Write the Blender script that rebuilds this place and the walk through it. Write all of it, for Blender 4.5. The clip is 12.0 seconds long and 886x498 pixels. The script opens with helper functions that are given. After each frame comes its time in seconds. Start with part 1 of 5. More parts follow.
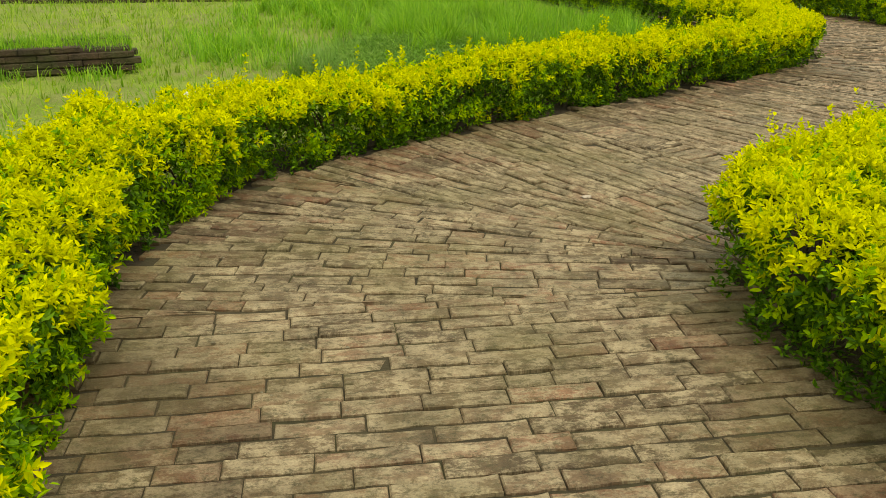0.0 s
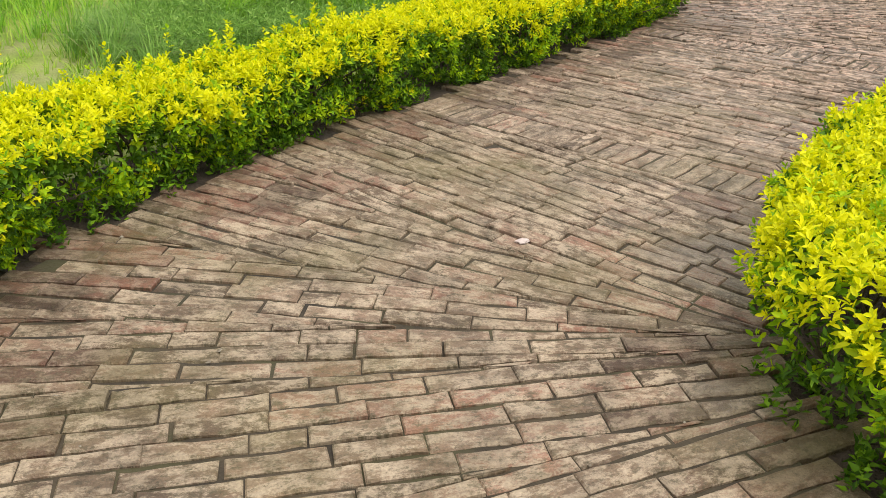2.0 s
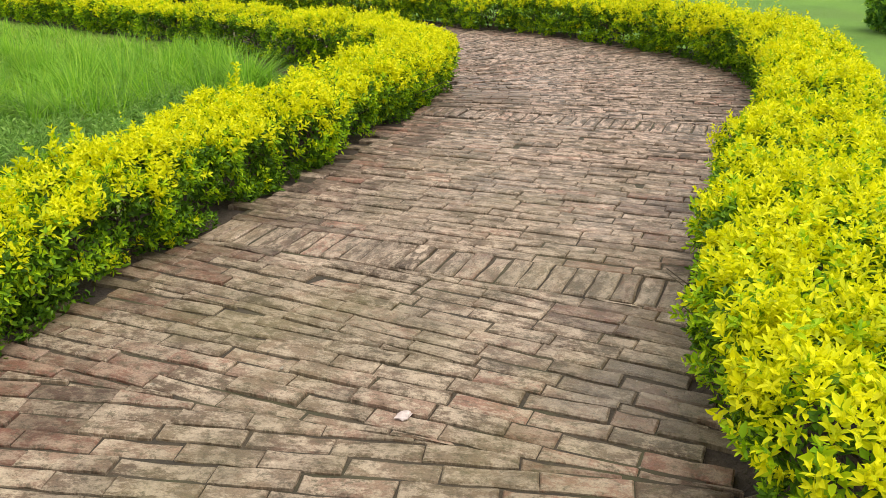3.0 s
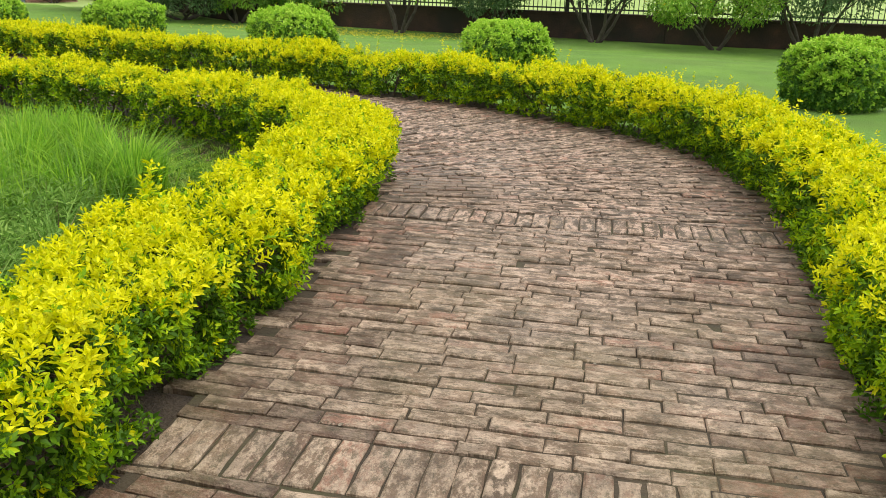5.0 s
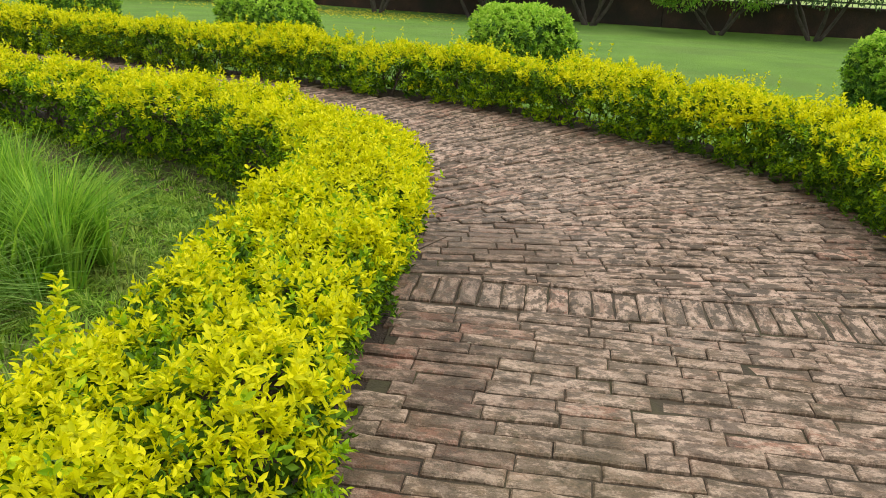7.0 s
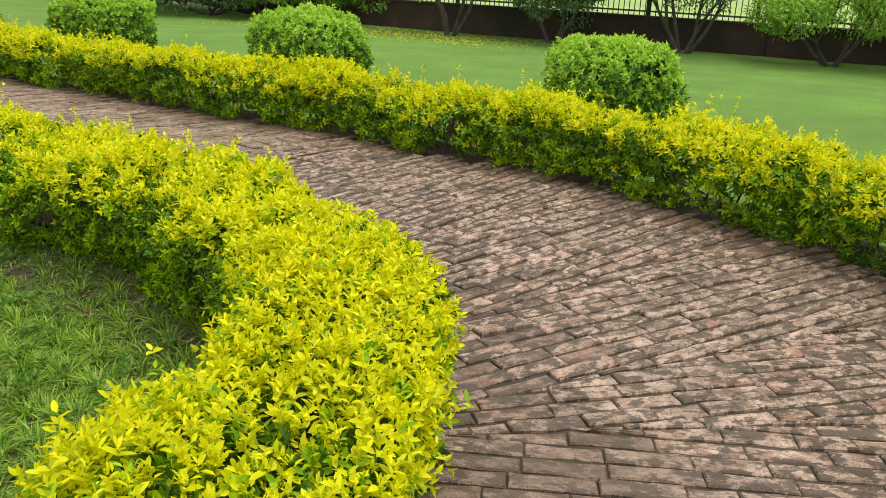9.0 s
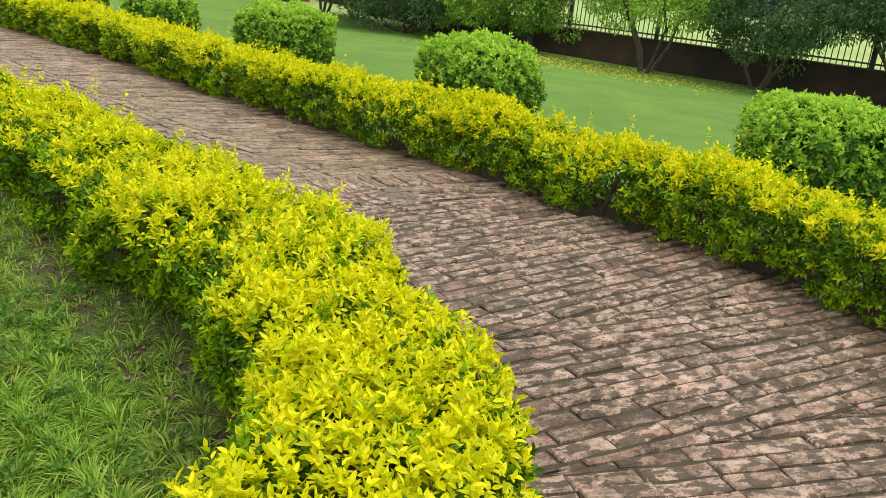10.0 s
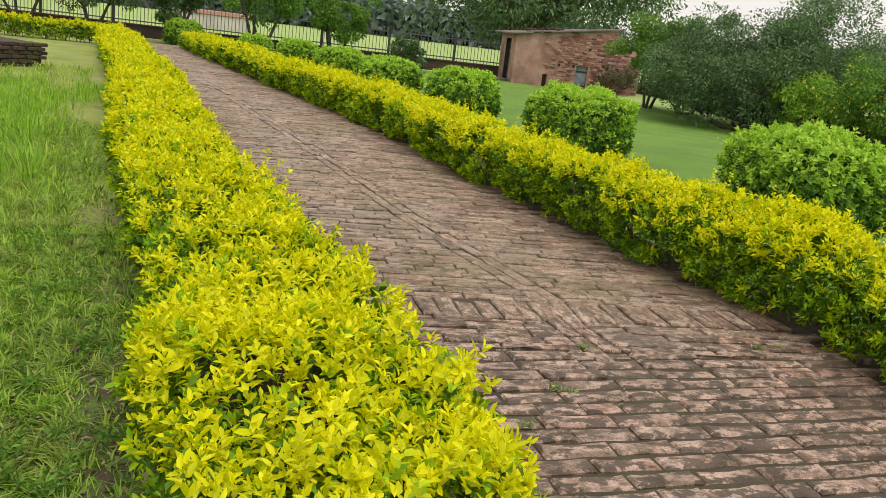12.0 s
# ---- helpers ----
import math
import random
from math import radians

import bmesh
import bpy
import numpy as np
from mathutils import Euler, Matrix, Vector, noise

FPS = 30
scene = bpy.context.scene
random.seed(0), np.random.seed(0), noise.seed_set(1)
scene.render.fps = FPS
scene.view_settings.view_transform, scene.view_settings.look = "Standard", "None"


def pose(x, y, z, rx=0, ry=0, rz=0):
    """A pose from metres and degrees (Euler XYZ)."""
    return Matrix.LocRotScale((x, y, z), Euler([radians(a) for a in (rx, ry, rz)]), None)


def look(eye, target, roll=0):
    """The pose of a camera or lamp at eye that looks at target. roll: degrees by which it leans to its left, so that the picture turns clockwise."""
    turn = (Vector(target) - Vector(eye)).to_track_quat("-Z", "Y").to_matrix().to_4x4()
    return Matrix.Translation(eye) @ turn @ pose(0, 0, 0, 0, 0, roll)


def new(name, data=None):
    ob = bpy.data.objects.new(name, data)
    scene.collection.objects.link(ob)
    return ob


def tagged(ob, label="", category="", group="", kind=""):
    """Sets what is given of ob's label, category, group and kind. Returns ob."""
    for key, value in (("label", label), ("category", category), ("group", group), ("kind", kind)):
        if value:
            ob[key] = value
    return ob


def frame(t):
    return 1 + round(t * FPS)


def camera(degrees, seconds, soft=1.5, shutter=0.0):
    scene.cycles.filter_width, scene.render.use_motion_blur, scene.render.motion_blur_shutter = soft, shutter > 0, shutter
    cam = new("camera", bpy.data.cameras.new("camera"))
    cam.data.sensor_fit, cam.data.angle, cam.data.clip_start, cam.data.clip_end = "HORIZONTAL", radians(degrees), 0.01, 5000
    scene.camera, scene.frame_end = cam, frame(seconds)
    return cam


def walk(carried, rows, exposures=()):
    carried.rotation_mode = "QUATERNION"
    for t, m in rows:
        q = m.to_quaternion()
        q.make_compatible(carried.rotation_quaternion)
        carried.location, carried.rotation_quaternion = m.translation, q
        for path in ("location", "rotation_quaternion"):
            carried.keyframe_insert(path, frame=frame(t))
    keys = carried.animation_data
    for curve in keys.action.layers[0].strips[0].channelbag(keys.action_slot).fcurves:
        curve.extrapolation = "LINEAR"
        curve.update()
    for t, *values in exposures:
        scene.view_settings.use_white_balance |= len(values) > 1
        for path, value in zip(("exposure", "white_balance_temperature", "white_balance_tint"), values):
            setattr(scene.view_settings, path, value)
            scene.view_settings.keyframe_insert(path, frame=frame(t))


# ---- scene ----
cam = camera(56.0, 12.0, soft=0.8)
METRES, EYE, TILT, LEAN, TURN = 10.36, 1.4, 0.0, 0.0, 0.0
ROWS = [
    (0.0, 0.0, 0.0, 0.0, -0.02, -21.7, 0.05),
    (0.5, -0.0064, 0.03, -0.0027, -0.7, -25.38, 0.25),
    (1.0, -0.0149, 0.0704, -0.0017, -3.36, -26.8, 1.39),
    (1.5, -0.0173, 0.1046, 0.0023, -4.76, -26.87, 0.79),
    (2.0, -0.0232, 0.141, 0.0025, -13.47, -26.25, -0.66),
    (2.5, -0.0275, 0.1798, 0.0026, -24.84, -23.03, 0.99),
    (3.0, -0.0256, 0.2254, 0.0024, -32.07, -21.78, 1.0),
    (3.2, -0.0268, 0.2407, 0.0009, -34.71, -22.08, 0.27),
    (4.8, -0.0169, 0.3628, 0.0017, -44.12, -19.04, -1.6),
    (5.0, -0.0118, 0.3829, 0.0022, -43.01, -18.33, -1.5),
    (5.5, 0.0073, 0.4188, 0.0031, -40.67, -16.67, -1.52),
    (6.0, 0.0305, 0.4554, -0.0003, -39.86, -17.08, -4.1),
    (6.5, 0.0474, 0.4934, 0.0019, -42.86, -19.72, -3.43),
    (6.7, 0.0548, 0.5077, 0.0013, -44.6, -19.95, -2.72),
    (8.3, 0.1621, 0.6159, -0.0009, -44.38, -18.72, 0.17),
    (8.5, 0.1786, 0.6273, 0.0012, -43.03, -17.84, 0.01),
    (9.0, 0.2117, 0.6579, -0.0006, -39.67, -18.78, -2.54),
    (9.5, 0.2436, 0.6886, 0.0064, -34.37, -19.14, -2.68),
    (10.0, 0.2775, 0.7154, 0.0012, -26.15, -18.12, -5.92),
    (10.5, 0.3068, 0.7496, -0.0064, -21.95, -17.88, -8.68),
    (11.0, 0.3311, 0.7837, -0.0057, -15.18, -16.91, -7.27),
    (11.5, 0.3539, 0.8118, -0.0074, -5.82, -16.35, -6.74),
    (12.0, 0.3665, 0.8484, -0.0155, -3.71, -14.3, -6.67),
]
walk(cam, [(t, pose(0, 0, EYE, TILT, LEAN, TURN) @ pose(METRES * x, METRES * y, METRES * z, 90 + pitch, roll, yaw)) for t, x, y, z, yaw, pitch, roll in ROWS], exposures=[
    (0.0, 0.15, 8300, -10), (0.3, 0.26, 6900, 4), (0.6, 0.37, 6500, 10), (2.0, 0.61, 6500, 10), (3.2, 0.63, 6500, 10), (5.0, 0.56, 6500, 10), (5.5, 0.5, 6500, 10), (6.0, 0.34, 6500, 10),
    (6.7, 0.34, 6500, 10), (8.5, 0.48, 6500, 10), (9.5, 0.5, 6500, 10), (10.2, 0.5, 6500, 10), (11.0, 0.38, 6650, 15), (12.0, 0.28, 6650, 15)])

# ---- world and sun: a bright overcast monsoon sky ----
world = bpy.data.worlds.new("overcast")
scene.world = world
world.use_nodes = True
wn = world.node_tree
sky = wn.nodes.new("ShaderNodeTexSky")
sky.sky_type = "NISHITA"
sky.sun_disc = False
sky.sun_elevation = radians(70)
sky.sun_rotation = radians(140)
sky.air_density, sky.dust_density, sky.ozone_density = 1.0, 4.0, 0.6
hazy = wn.nodes.new("ShaderNodeMixRGB")
hazy.inputs["Fac"].default_value = 0.72
hazy.inputs["Color2"].default_value = (7.8, 7.7, 7.3, 1)
wn.links.new(sky.outputs["Color"], hazy.inputs["Color1"])
wn.links.new(hazy.outputs["Color"], wn.nodes["Background"].inputs["Color"])
wn.nodes["Background"].inputs["Strength"].default_value = 0.12
sun = new("sun", bpy.data.lights.new("sun", "SUN"))
sun.data.energy, sun.data.angle, sun.data.color = 1.5, radians(45), (1.0, 0.97, 0.91)
sun.matrix_world = look((4.5, -5.5, 20), (0, 0, 0))


# ---- materials ----
def nodes_of(name):
    m = bpy.data.materials.new(name)
    m.use_nodes = True
    t = m.node_tree
    return m, t, t.nodes["Principled BSDF"]


def ramp(t, fac, stops):
    r = t.nodes.new("ShaderNodeValToRGB")
    e = r.color_ramp.elements
    e[0].position, e[0].color = stops[0][0], (*stops[0][1], 1)
    e[1].position, e[1].color = stops[-1][0], (*stops[-1][1], 1)
    for p, c in stops[1:-1]:
        k = e.new(p)
        k.color = (*c, 1)
    t.links.new(fac, r.inputs["Fac"])
    return r.outputs["Color"]


def noise_of(t, scale, detail=4.0, rough=0.6):
    g = t.nodes.new("ShaderNodeNewGeometry")
    n = t.nodes.new("ShaderNodeTexNoise")
    n.inputs["Scale"].default_value, n.inputs["Detail"].default_value, n.inputs["Roughness"].default_value = scale, detail, rough
    t.links.new(g.outputs["Position"], n.inputs["Vector"])
    return n.outputs["Fac"]


def streak_of(t, scale, rnd, detail=7.0, rough=0.78, stretch=2.4):
    """Noise drawn out along the length of each brick, by the brick's own coordinates."""
    uv = t.nodes.new("ShaderNodeUVMap")
    k = t.nodes.new("ShaderNodeVectorMath")
    k.operation = "MULTIPLY"
    k.inputs[1].default_value = (1.0, stretch, 1.0)
    t.links.new(uv.outputs["UV"], k.inputs[0])
    w = t.nodes.new("ShaderNodeMath")
    w.operation = "MULTIPLY"
    w.inputs[1].default_value = 57.0
    t.links.new(rnd, w.inputs[0])
    n = t.nodes.new("ShaderNodeTexNoise")
    n.noise_dimensions = "4D"
    n.inputs["Scale"].default_value, n.inputs["Detail"].default_value, n.inputs["Roughness"].default_value = scale, detail, rough
    t.links.new(k.outputs["Vector"], n.inputs["Vector"])
    t.links.new(w.outputs["Value"], n.inputs["W"])
    return n.outputs["Fac"]


def mix(t, fac, a, b, mode="MIX"):
    n = t.nodes.new("ShaderNodeMixRGB")
    n.blend_type = mode
    for key, v in (("Fac", fac), ("Color1", a), ("Color2", b)):
        if isinstance(v, (int, float)):
            n.inputs[key].default_value = v
        elif isinstance(v, tuple):
            n.inputs[key].default_value = (*v, 1)
        else:
            t.links.new(v, n.inputs[key])
    return n.outputs["Color"]


def bump(t, bs, height, strength, dist=0.01):
    b = t.nodes.new("ShaderNodeBump")
    b.inputs["Strength"].default_value, b.inputs["Distance"].default_value = strength, dist
    t.links.new(height, b.inputs["Height"])
    t.links.new(b.outputs["Normal"], bs.inputs["Normal"])


def surface(name, stops, scale, rough=0.85, fine=60.0, relief=0.4, dist=0.01, blotch=0.0, blotch_colour=(0.1, 0.1, 0.1), blotch_scale=0.8, metal=0.0):
    """A rough natural surface: mottling at one scale, fine grain at another, and stains."""
    m, t, b = nodes_of(name)
    col = ramp(t, noise_of(t, scale), stops)
    grain = noise_of(t, fine, 3)
    col = mix(t, 0.35, col, ramp(t, grain, [(0.3, (0.45, 0.45, 0.45)), (0.7, (1.25, 1.25, 1.25))]), "MULTIPLY")
    if blotch:
        f = ramp(t, noise_of(t, blotch_scale, 5), [(0.5, (0, 0, 0)), (0.62, (blotch, blotch, blotch))])
        col = mix(t, f, col, blotch_colour)
    t.links.new(col, b.inputs["Base Color"])
    b.inputs["Roughness"].default_value, b.inputs["Metallic"].default_value = rough, metal
    if relief:
        bump(t, b, grain, relief, dist)
    return m


def leaf_material(name, dark, mid, light, through_light=0.4, gloss=0.45, patch=0.0, patch_colour=(0.1, 0.2, 0.02)):
    """Leaves that differ one from another; light shines partly through them."""
    m, t, b = nodes_of(name)
    g = t.nodes.new("ShaderNodeNewGeometry")
    col = ramp(t, g.outputs["Random Per Island"], [(0.0, dark), (0.5, mid), (1.0, light)])
    if patch:
        f = ramp(t, noise_of(t, 3.0, 3), [(0.45, (0, 0, 0)), (0.7, (patch, patch, patch))])
        col = mix(t, f, col, patch_colour)
    t.links.new(col, b.inputs["Base Color"])
    b.inputs["Roughness"].default_value = gloss
    b.inputs["Specular IOR Level"].default_value = 0.22
    tr = t.nodes.new("ShaderNodeBsdfTranslucent")
    t.links.new(col, tr.inputs["Color"])
    sh = t.nodes.new("ShaderNodeMixShader")
    sh.inputs["Fac"].default_value = through_light
    t.links.new(b.outputs["BSDF"], sh.inputs[1])
    t.links.new(tr.outputs["BSDF"], sh.inputs[2])
    t.links.new(sh.outputs["Shader"], t.nodes["Material Output"].inputs["Surface"])
    return m


def brick_material(name, joined, bare=False):
    """Weathered wet paving brick: grey-brown lime bloom, pink worn patches, moss and damp."""
    m, t, b = nodes_of(name)
    if joined:
        rnd = t.nodes.new("ShaderNodeNewGeometry").outputs["Random Per Island"]
    else:
        rnd = t.nodes.new("ShaderNodeObjectInfo").outputs["Random"]
    base = ramp(t, rnd, [(0.0, (0.125, 0.084, 0.06)), (0.3, (0.21, 0.148, 0.108)), (0.65, (0.275, 0.2, 0.15)), (0.9, (0.31, 0.205, 0.16)), (1.0, (0.34, 0.18, 0.135))])
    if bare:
        # darker, redder brick with less of the pale bloom, for the path's edges
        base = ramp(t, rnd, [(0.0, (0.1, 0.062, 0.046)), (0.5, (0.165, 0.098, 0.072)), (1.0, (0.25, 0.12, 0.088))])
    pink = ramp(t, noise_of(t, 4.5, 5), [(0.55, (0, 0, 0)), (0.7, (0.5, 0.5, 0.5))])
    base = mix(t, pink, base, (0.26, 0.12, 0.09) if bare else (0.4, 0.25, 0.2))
    # the path is muddier the further it goes towards the bend
    where = t.nodes.new("ShaderNodeVectorMath")
    where.operation = "DOT_PRODUCT"
    where.inputs[1].default_value = (0.8, 0.6, 0.0)
    t.links.new(t.nodes.new("ShaderNodeNewGeometry").outputs["Position"], where.inputs[0])
    along = t.nodes.new("ShaderNodeMapRange")
    along.inputs["From Min"].default_value, along.inputs["From Max"].default_value = 3.4, 7.4
    t.links.new(where.outputs["Value"], along.inputs["Value"])
    # and washed clean again past the third row
    past = t.nodes.new("ShaderNodeVectorMath")
    past.operation = "DOT_PRODUCT"
    past.inputs[1].default_value = (-0.13, 0.99, 0.0)
    t.links.new(t.nodes.new("ShaderNodeNewGeometry").outputs["Position"], past.inputs[0])
    clean = t.nodes.new("ShaderNodeMapRange")
    clean.inputs["From Min"].default_value, clean.inputs["From Max"].default_value = 11.5, 12.3
    clean.inputs["To Min"].default_value, clean.inputs["To Max"].default_value = 1.0, 0.3
    t.links.new(past.outputs["Value"], clean.inputs["Value"])
    both = t.nodes.new("ShaderNodeMath")
    both.operation = "MULTIPLY"
    t.links.new(along.outputs["Result"], both.inputs[0])
    t.links.new(clean.outputs["Result"], both.inputs[1])
    muddy = both.outputs["Value"]
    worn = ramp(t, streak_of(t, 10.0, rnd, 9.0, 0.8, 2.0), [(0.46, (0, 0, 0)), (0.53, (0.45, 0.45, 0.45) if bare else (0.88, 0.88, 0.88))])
    col = mix(t, worn, base, mix(t, muddy, (0.52, 0.43, 0.35), (0.55, 0.42, 0.365)))
    specks = ramp(t, streak_of(t, 21.0, rnd, 9.0, 0.84, 1.8), [(0.42, (0.85, 0.85, 0.85)), (0.49, (0, 0, 0))])
    mud = ramp(t, streak_of(t, 13.0, rnd, 7.0, 0.64, 1.8), [(0.465, (0.93, 0.93, 0.93)), (0.505, (0, 0, 0))])
    col = mix(t, specks, col, (0.12, 0.098, 0.065))
    col = mix(t, mix(t, muddy, (0.0, 0.0, 0.0), mud), col, (0.085, 0.062, 0.046))
    wide = ramp(t, noise_of(t, 4.0, 5, 0.7), [(0.38, (0.66, 0.64, 0.61)), (0.5, (0.98, 0.96, 0.94)), (0.62, (1.22, 1.2, 1.18))])
    col = mix(t, 1.0, col, wide, "MULTIPLY")
    moss = ramp(t, noise_of(t, 1.1, 5), [(0.45, (0, 0, 0)), (0.66, (0.5, 0.5, 0.5))])
    col = mix(t, mix(t, muddy, moss, (0.04, 0.04, 0.04)), col, (0.17, 0.155, 0.055))
    fine = noise_of(t, 130.0, 4)
    col = mix(t, 0.4, col, ramp(t, fine, [(0.3, (0.4, 0.4, 0.4)), (0.7, (1.4, 1.4, 1.4))]), "MULTIPLY")
    damp = ramp(t, noise_of(t, 0.9, 4), [(0.42, (0.75, 0.75, 0.75)), (0.62, (0.4, 0.4, 0.4))])
    # hollows that stay wet: smoother, with a grey tint painting their sky sheen
    for cx, cy, size in ((1.42, 3.95, 0.34), (0.98, 3.12, 0.26), (5.14, 12.35, 0.3)):
        g = t.nodes.new("ShaderNodeNewGeometry")
        far = t.nodes.new("ShaderNodeVectorMath")
        far.operation = "DISTANCE"
        far.inputs[1].default_value = (cx, cy, 0)
        t.links.new(g.outputs["Position"], far.inputs[0])
        edge = t.nodes.new("ShaderNodeMath")
        edge.operation = "MULTIPLY_ADD"
        edge.inputs[1].default_value, edge.inputs[2].default_value = 0.35, 0.0
        t.links.new(noise_of(t, 6.0, 4), edge.inputs[0])
        total = t.nodes.new("ShaderNodeMath")
        total.operation = "ADD"
        t.links.new(far.outputs["Value"], total.inputs[0])
        t.links.new(edge.outputs["Value"], total.inputs[1])
        wet = ramp(t, total.outputs["Value"], [(size * 0.8, (1, 1, 1)), (size * 1.35, (0, 0, 0))])
        damp = mix(t, wet, damp, (0.22, 0.22, 0.22))
        col = mix(t, mix(t, 1.0, wet, (0.4, 0.4, 0.4), "MULTIPLY"), col, (0.2, 0.165, 0.15))
    # earth-brown patches on the bricks beside the hedge, at its bend and further back
    for cx, cy, size in ((3.8, 8.05, 0.6), (-1.0, 2.3, 0.5)):
        g = t.nodes.new("ShaderNodeNewGeometry")
        far = t.nodes.new("ShaderNodeVectorMath")
        far.operation = "DISTANCE"
        far.inputs[1].default_value = (cx, cy, 0)
        t.links.new(g.outputs["Position"], far.inputs[0])
        total = t.nodes.new("ShaderNodeMath")
        total.operation = "MULTIPLY_ADD"
        total.inputs[1].default_value = 0.5
        t.links.new(noise_of(t, 5.0, 6, 0.75), total.inputs[0])
        t.links.new(far.outputs["Value"], total.inputs[2])
        soil = ramp(t, total.outputs["Value"], [(min(size, 0.98) * 0.6, (0.6, 0.6, 0.6)), (min(size * 1.3, 1.0), (0, 0, 0))])
        col = mix(t, soil, col, (0.115, 0.078, 0.052))
    col = mix(t, 1.0, col, mix(t, muddy, (0.84, 0.81, 0.72), (0.98, 0.94, 0.86)), "MULTIPLY")
    t.links.new(col, b.inputs["Base Color"])
    t.links.new(damp, b.inputs["Roughness"])
    b.inputs["Specular IOR Level"].default_value = 0.45
    bump(t, b, mix(t, 0.35, streak_of(t, 15.0, rnd, 7.0, 0.7, 1.5), fine), 1.0, 0.018)
    return m


M_BRICK = brick_material("paving_brick", False)
M_BRICKS = brick_material("paving_bricks", True)
M_EDGE_BRICKS = brick_material("dark_red_edge_bricks", True, True)
M_BED = surface("joint_soil", [(0.3, (0.028, 0.021, 0.013)), (0.7, (0.075, 0.056, 0.032))], 6, 0.9, 80, 0.6, 0.01, 0.5, (0.06, 0.062, 0.02), 2.5)
M_SOIL = surface("bare_soil", [(0.3, (0.035, 0.026, 0.018)), (0.7, (0.085, 0.06, 0.04))], 8, 0.95, 70, 0.9, 0.02)
def lawn_material():
    """Rough lawn: yellow-green turf with dry patches, thin and earthy beside the hedge corner."""
    m, t, b = nodes_of("rough_lawn")
    col = ramp(t, noise_of(t, 1.4), [(0.25, (0.16, 0.21, 0.03)), (0.5, (0.25, 0.33, 0.05)), (0.75, (0.33, 0.4, 0.065))])
    dry = ramp(t, noise_of(t, 1.0, 5), [(0.44, (0, 0, 0)), (0.6, (0.7, 0.7, 0.7))])
    col = mix(t, dry, col, (0.31, 0.31, 0.12))
    earth = ramp(t, noise_of(t, 7.0, 5), [(0.4, (0.085, 0.06, 0.035)), (0.58, (0.11, 0.17, 0.028))])
    g = t.nodes.new("ShaderNodeNewGeometry")
    far = t.nodes.new("ShaderNodeVectorMath")
    far.operation = "DISTANCE"
    far.inputs[1].default_value = (3.1, 10.6, 0)
    t.links.new(g.outputs["Position"], far.inputs[0])
    add = t.nodes.new("ShaderNodeMath")
    add.operation = "MULTIPLY_ADD"
    add.inputs[1].default_value = 1.8
    t.links.new(noise_of(t, 1.6, 4), add.inputs[0])
    t.links.new(far.outputs["Value"], add.inputs[2])
    scale = t.nodes.new("ShaderNodeMath")
    scale.operation = "MULTIPLY"
    scale.inputs[1].default_value = 0.2
    t.links.new(add.outputs["Value"], scale.inputs[0])
    near = ramp(t, scale.outputs["Value"], [(0.4, (1, 1, 1)), (0.95, (0, 0, 0))])
    col = mix(t, near, col, earth)
    grain = noise_of(t, 55.0, 3)
    col = mix(t, 0.4, col, ramp(t, grain, [(0.3, (0.45, 0.45, 0.45)), (0.7, (1.25, 1.25, 1.25))]), "MULTIPLY")
    t.links.new(col, b.inputs["Base Color"])
    b.inputs["Roughness"].default_value = 0.95
    bump(t, b, grain, 0.9, 0.03)
    return m


M_LAWN = lawn_material()
M_MOWN = surface("mown_lawn", [(0.25, (0.115, 0.25, 0.025)), (0.75, (0.195, 0.37, 0.04))], 0.9, 0.95, 60, 1.0, 0.04, 0.4, (0.14, 0.22, 0.04), 0.5)
M_FIELD = surface("field_grass", [(0.25, (0.25, 0.37, 0.09)), (0.75, (0.34, 0.45, 0.13))], 0.15, 0.95, 5, 0.6, 0.05)
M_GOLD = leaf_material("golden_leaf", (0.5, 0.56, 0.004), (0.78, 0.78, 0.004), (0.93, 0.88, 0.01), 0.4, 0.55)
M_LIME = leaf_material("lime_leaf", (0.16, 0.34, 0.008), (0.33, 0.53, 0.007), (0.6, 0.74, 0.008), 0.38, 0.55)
# hedge green kept dark to paint the pockets of shade between the leaves
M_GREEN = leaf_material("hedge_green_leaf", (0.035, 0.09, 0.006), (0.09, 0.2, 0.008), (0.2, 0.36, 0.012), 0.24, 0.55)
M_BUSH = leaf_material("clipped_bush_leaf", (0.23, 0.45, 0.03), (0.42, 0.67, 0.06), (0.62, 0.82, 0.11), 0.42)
# darker bush leaf for the shade inside and low on the sides
M_BUSH_SHADE = leaf_material("clipped_bush_shade_leaf", (0.045, 0.13, 0.02), (0.1, 0.23, 0.03), (0.18, 0.36, 0.045), 0.3)
M_STEM = surface("hedge_stem_bark", [(0.3, (0.06, 0.045, 0.03)), (0.7, (0.14, 0.105, 0.075))], 20, 0.9)
M_BARK = surface("tree_bark", [(0.3, (0.05, 0.042, 0.034)), (0.7, (0.12, 0.1, 0.08))], 5, 0.95, 30, 0.8, 0.03)
M_GRASS = leaf_material("grass_blade", (0.16, 0.32, 0.02), (0.28, 0.48, 0.035), (0.46, 0.6, 0.07), 0.42, 0.5, 0.5, (0.38, 0.38, 0.13))
M_TURF = leaf_material("lawn_blade", (0.08, 0.19, 0.018), (0.25, 0.46, 0.036), (0.54, 0.68, 0.12), 0.42, 0.5, 0.5, (0.3, 0.3, 0.1))
M_TALL = leaf_material("tall_grass_blade", (0.12, 0.3, 0.02), (0.26, 0.52, 0.035), (0.44, 0.66, 0.06), 0.45, 0.5, 0.5, (0.2, 0.33, 0.06))
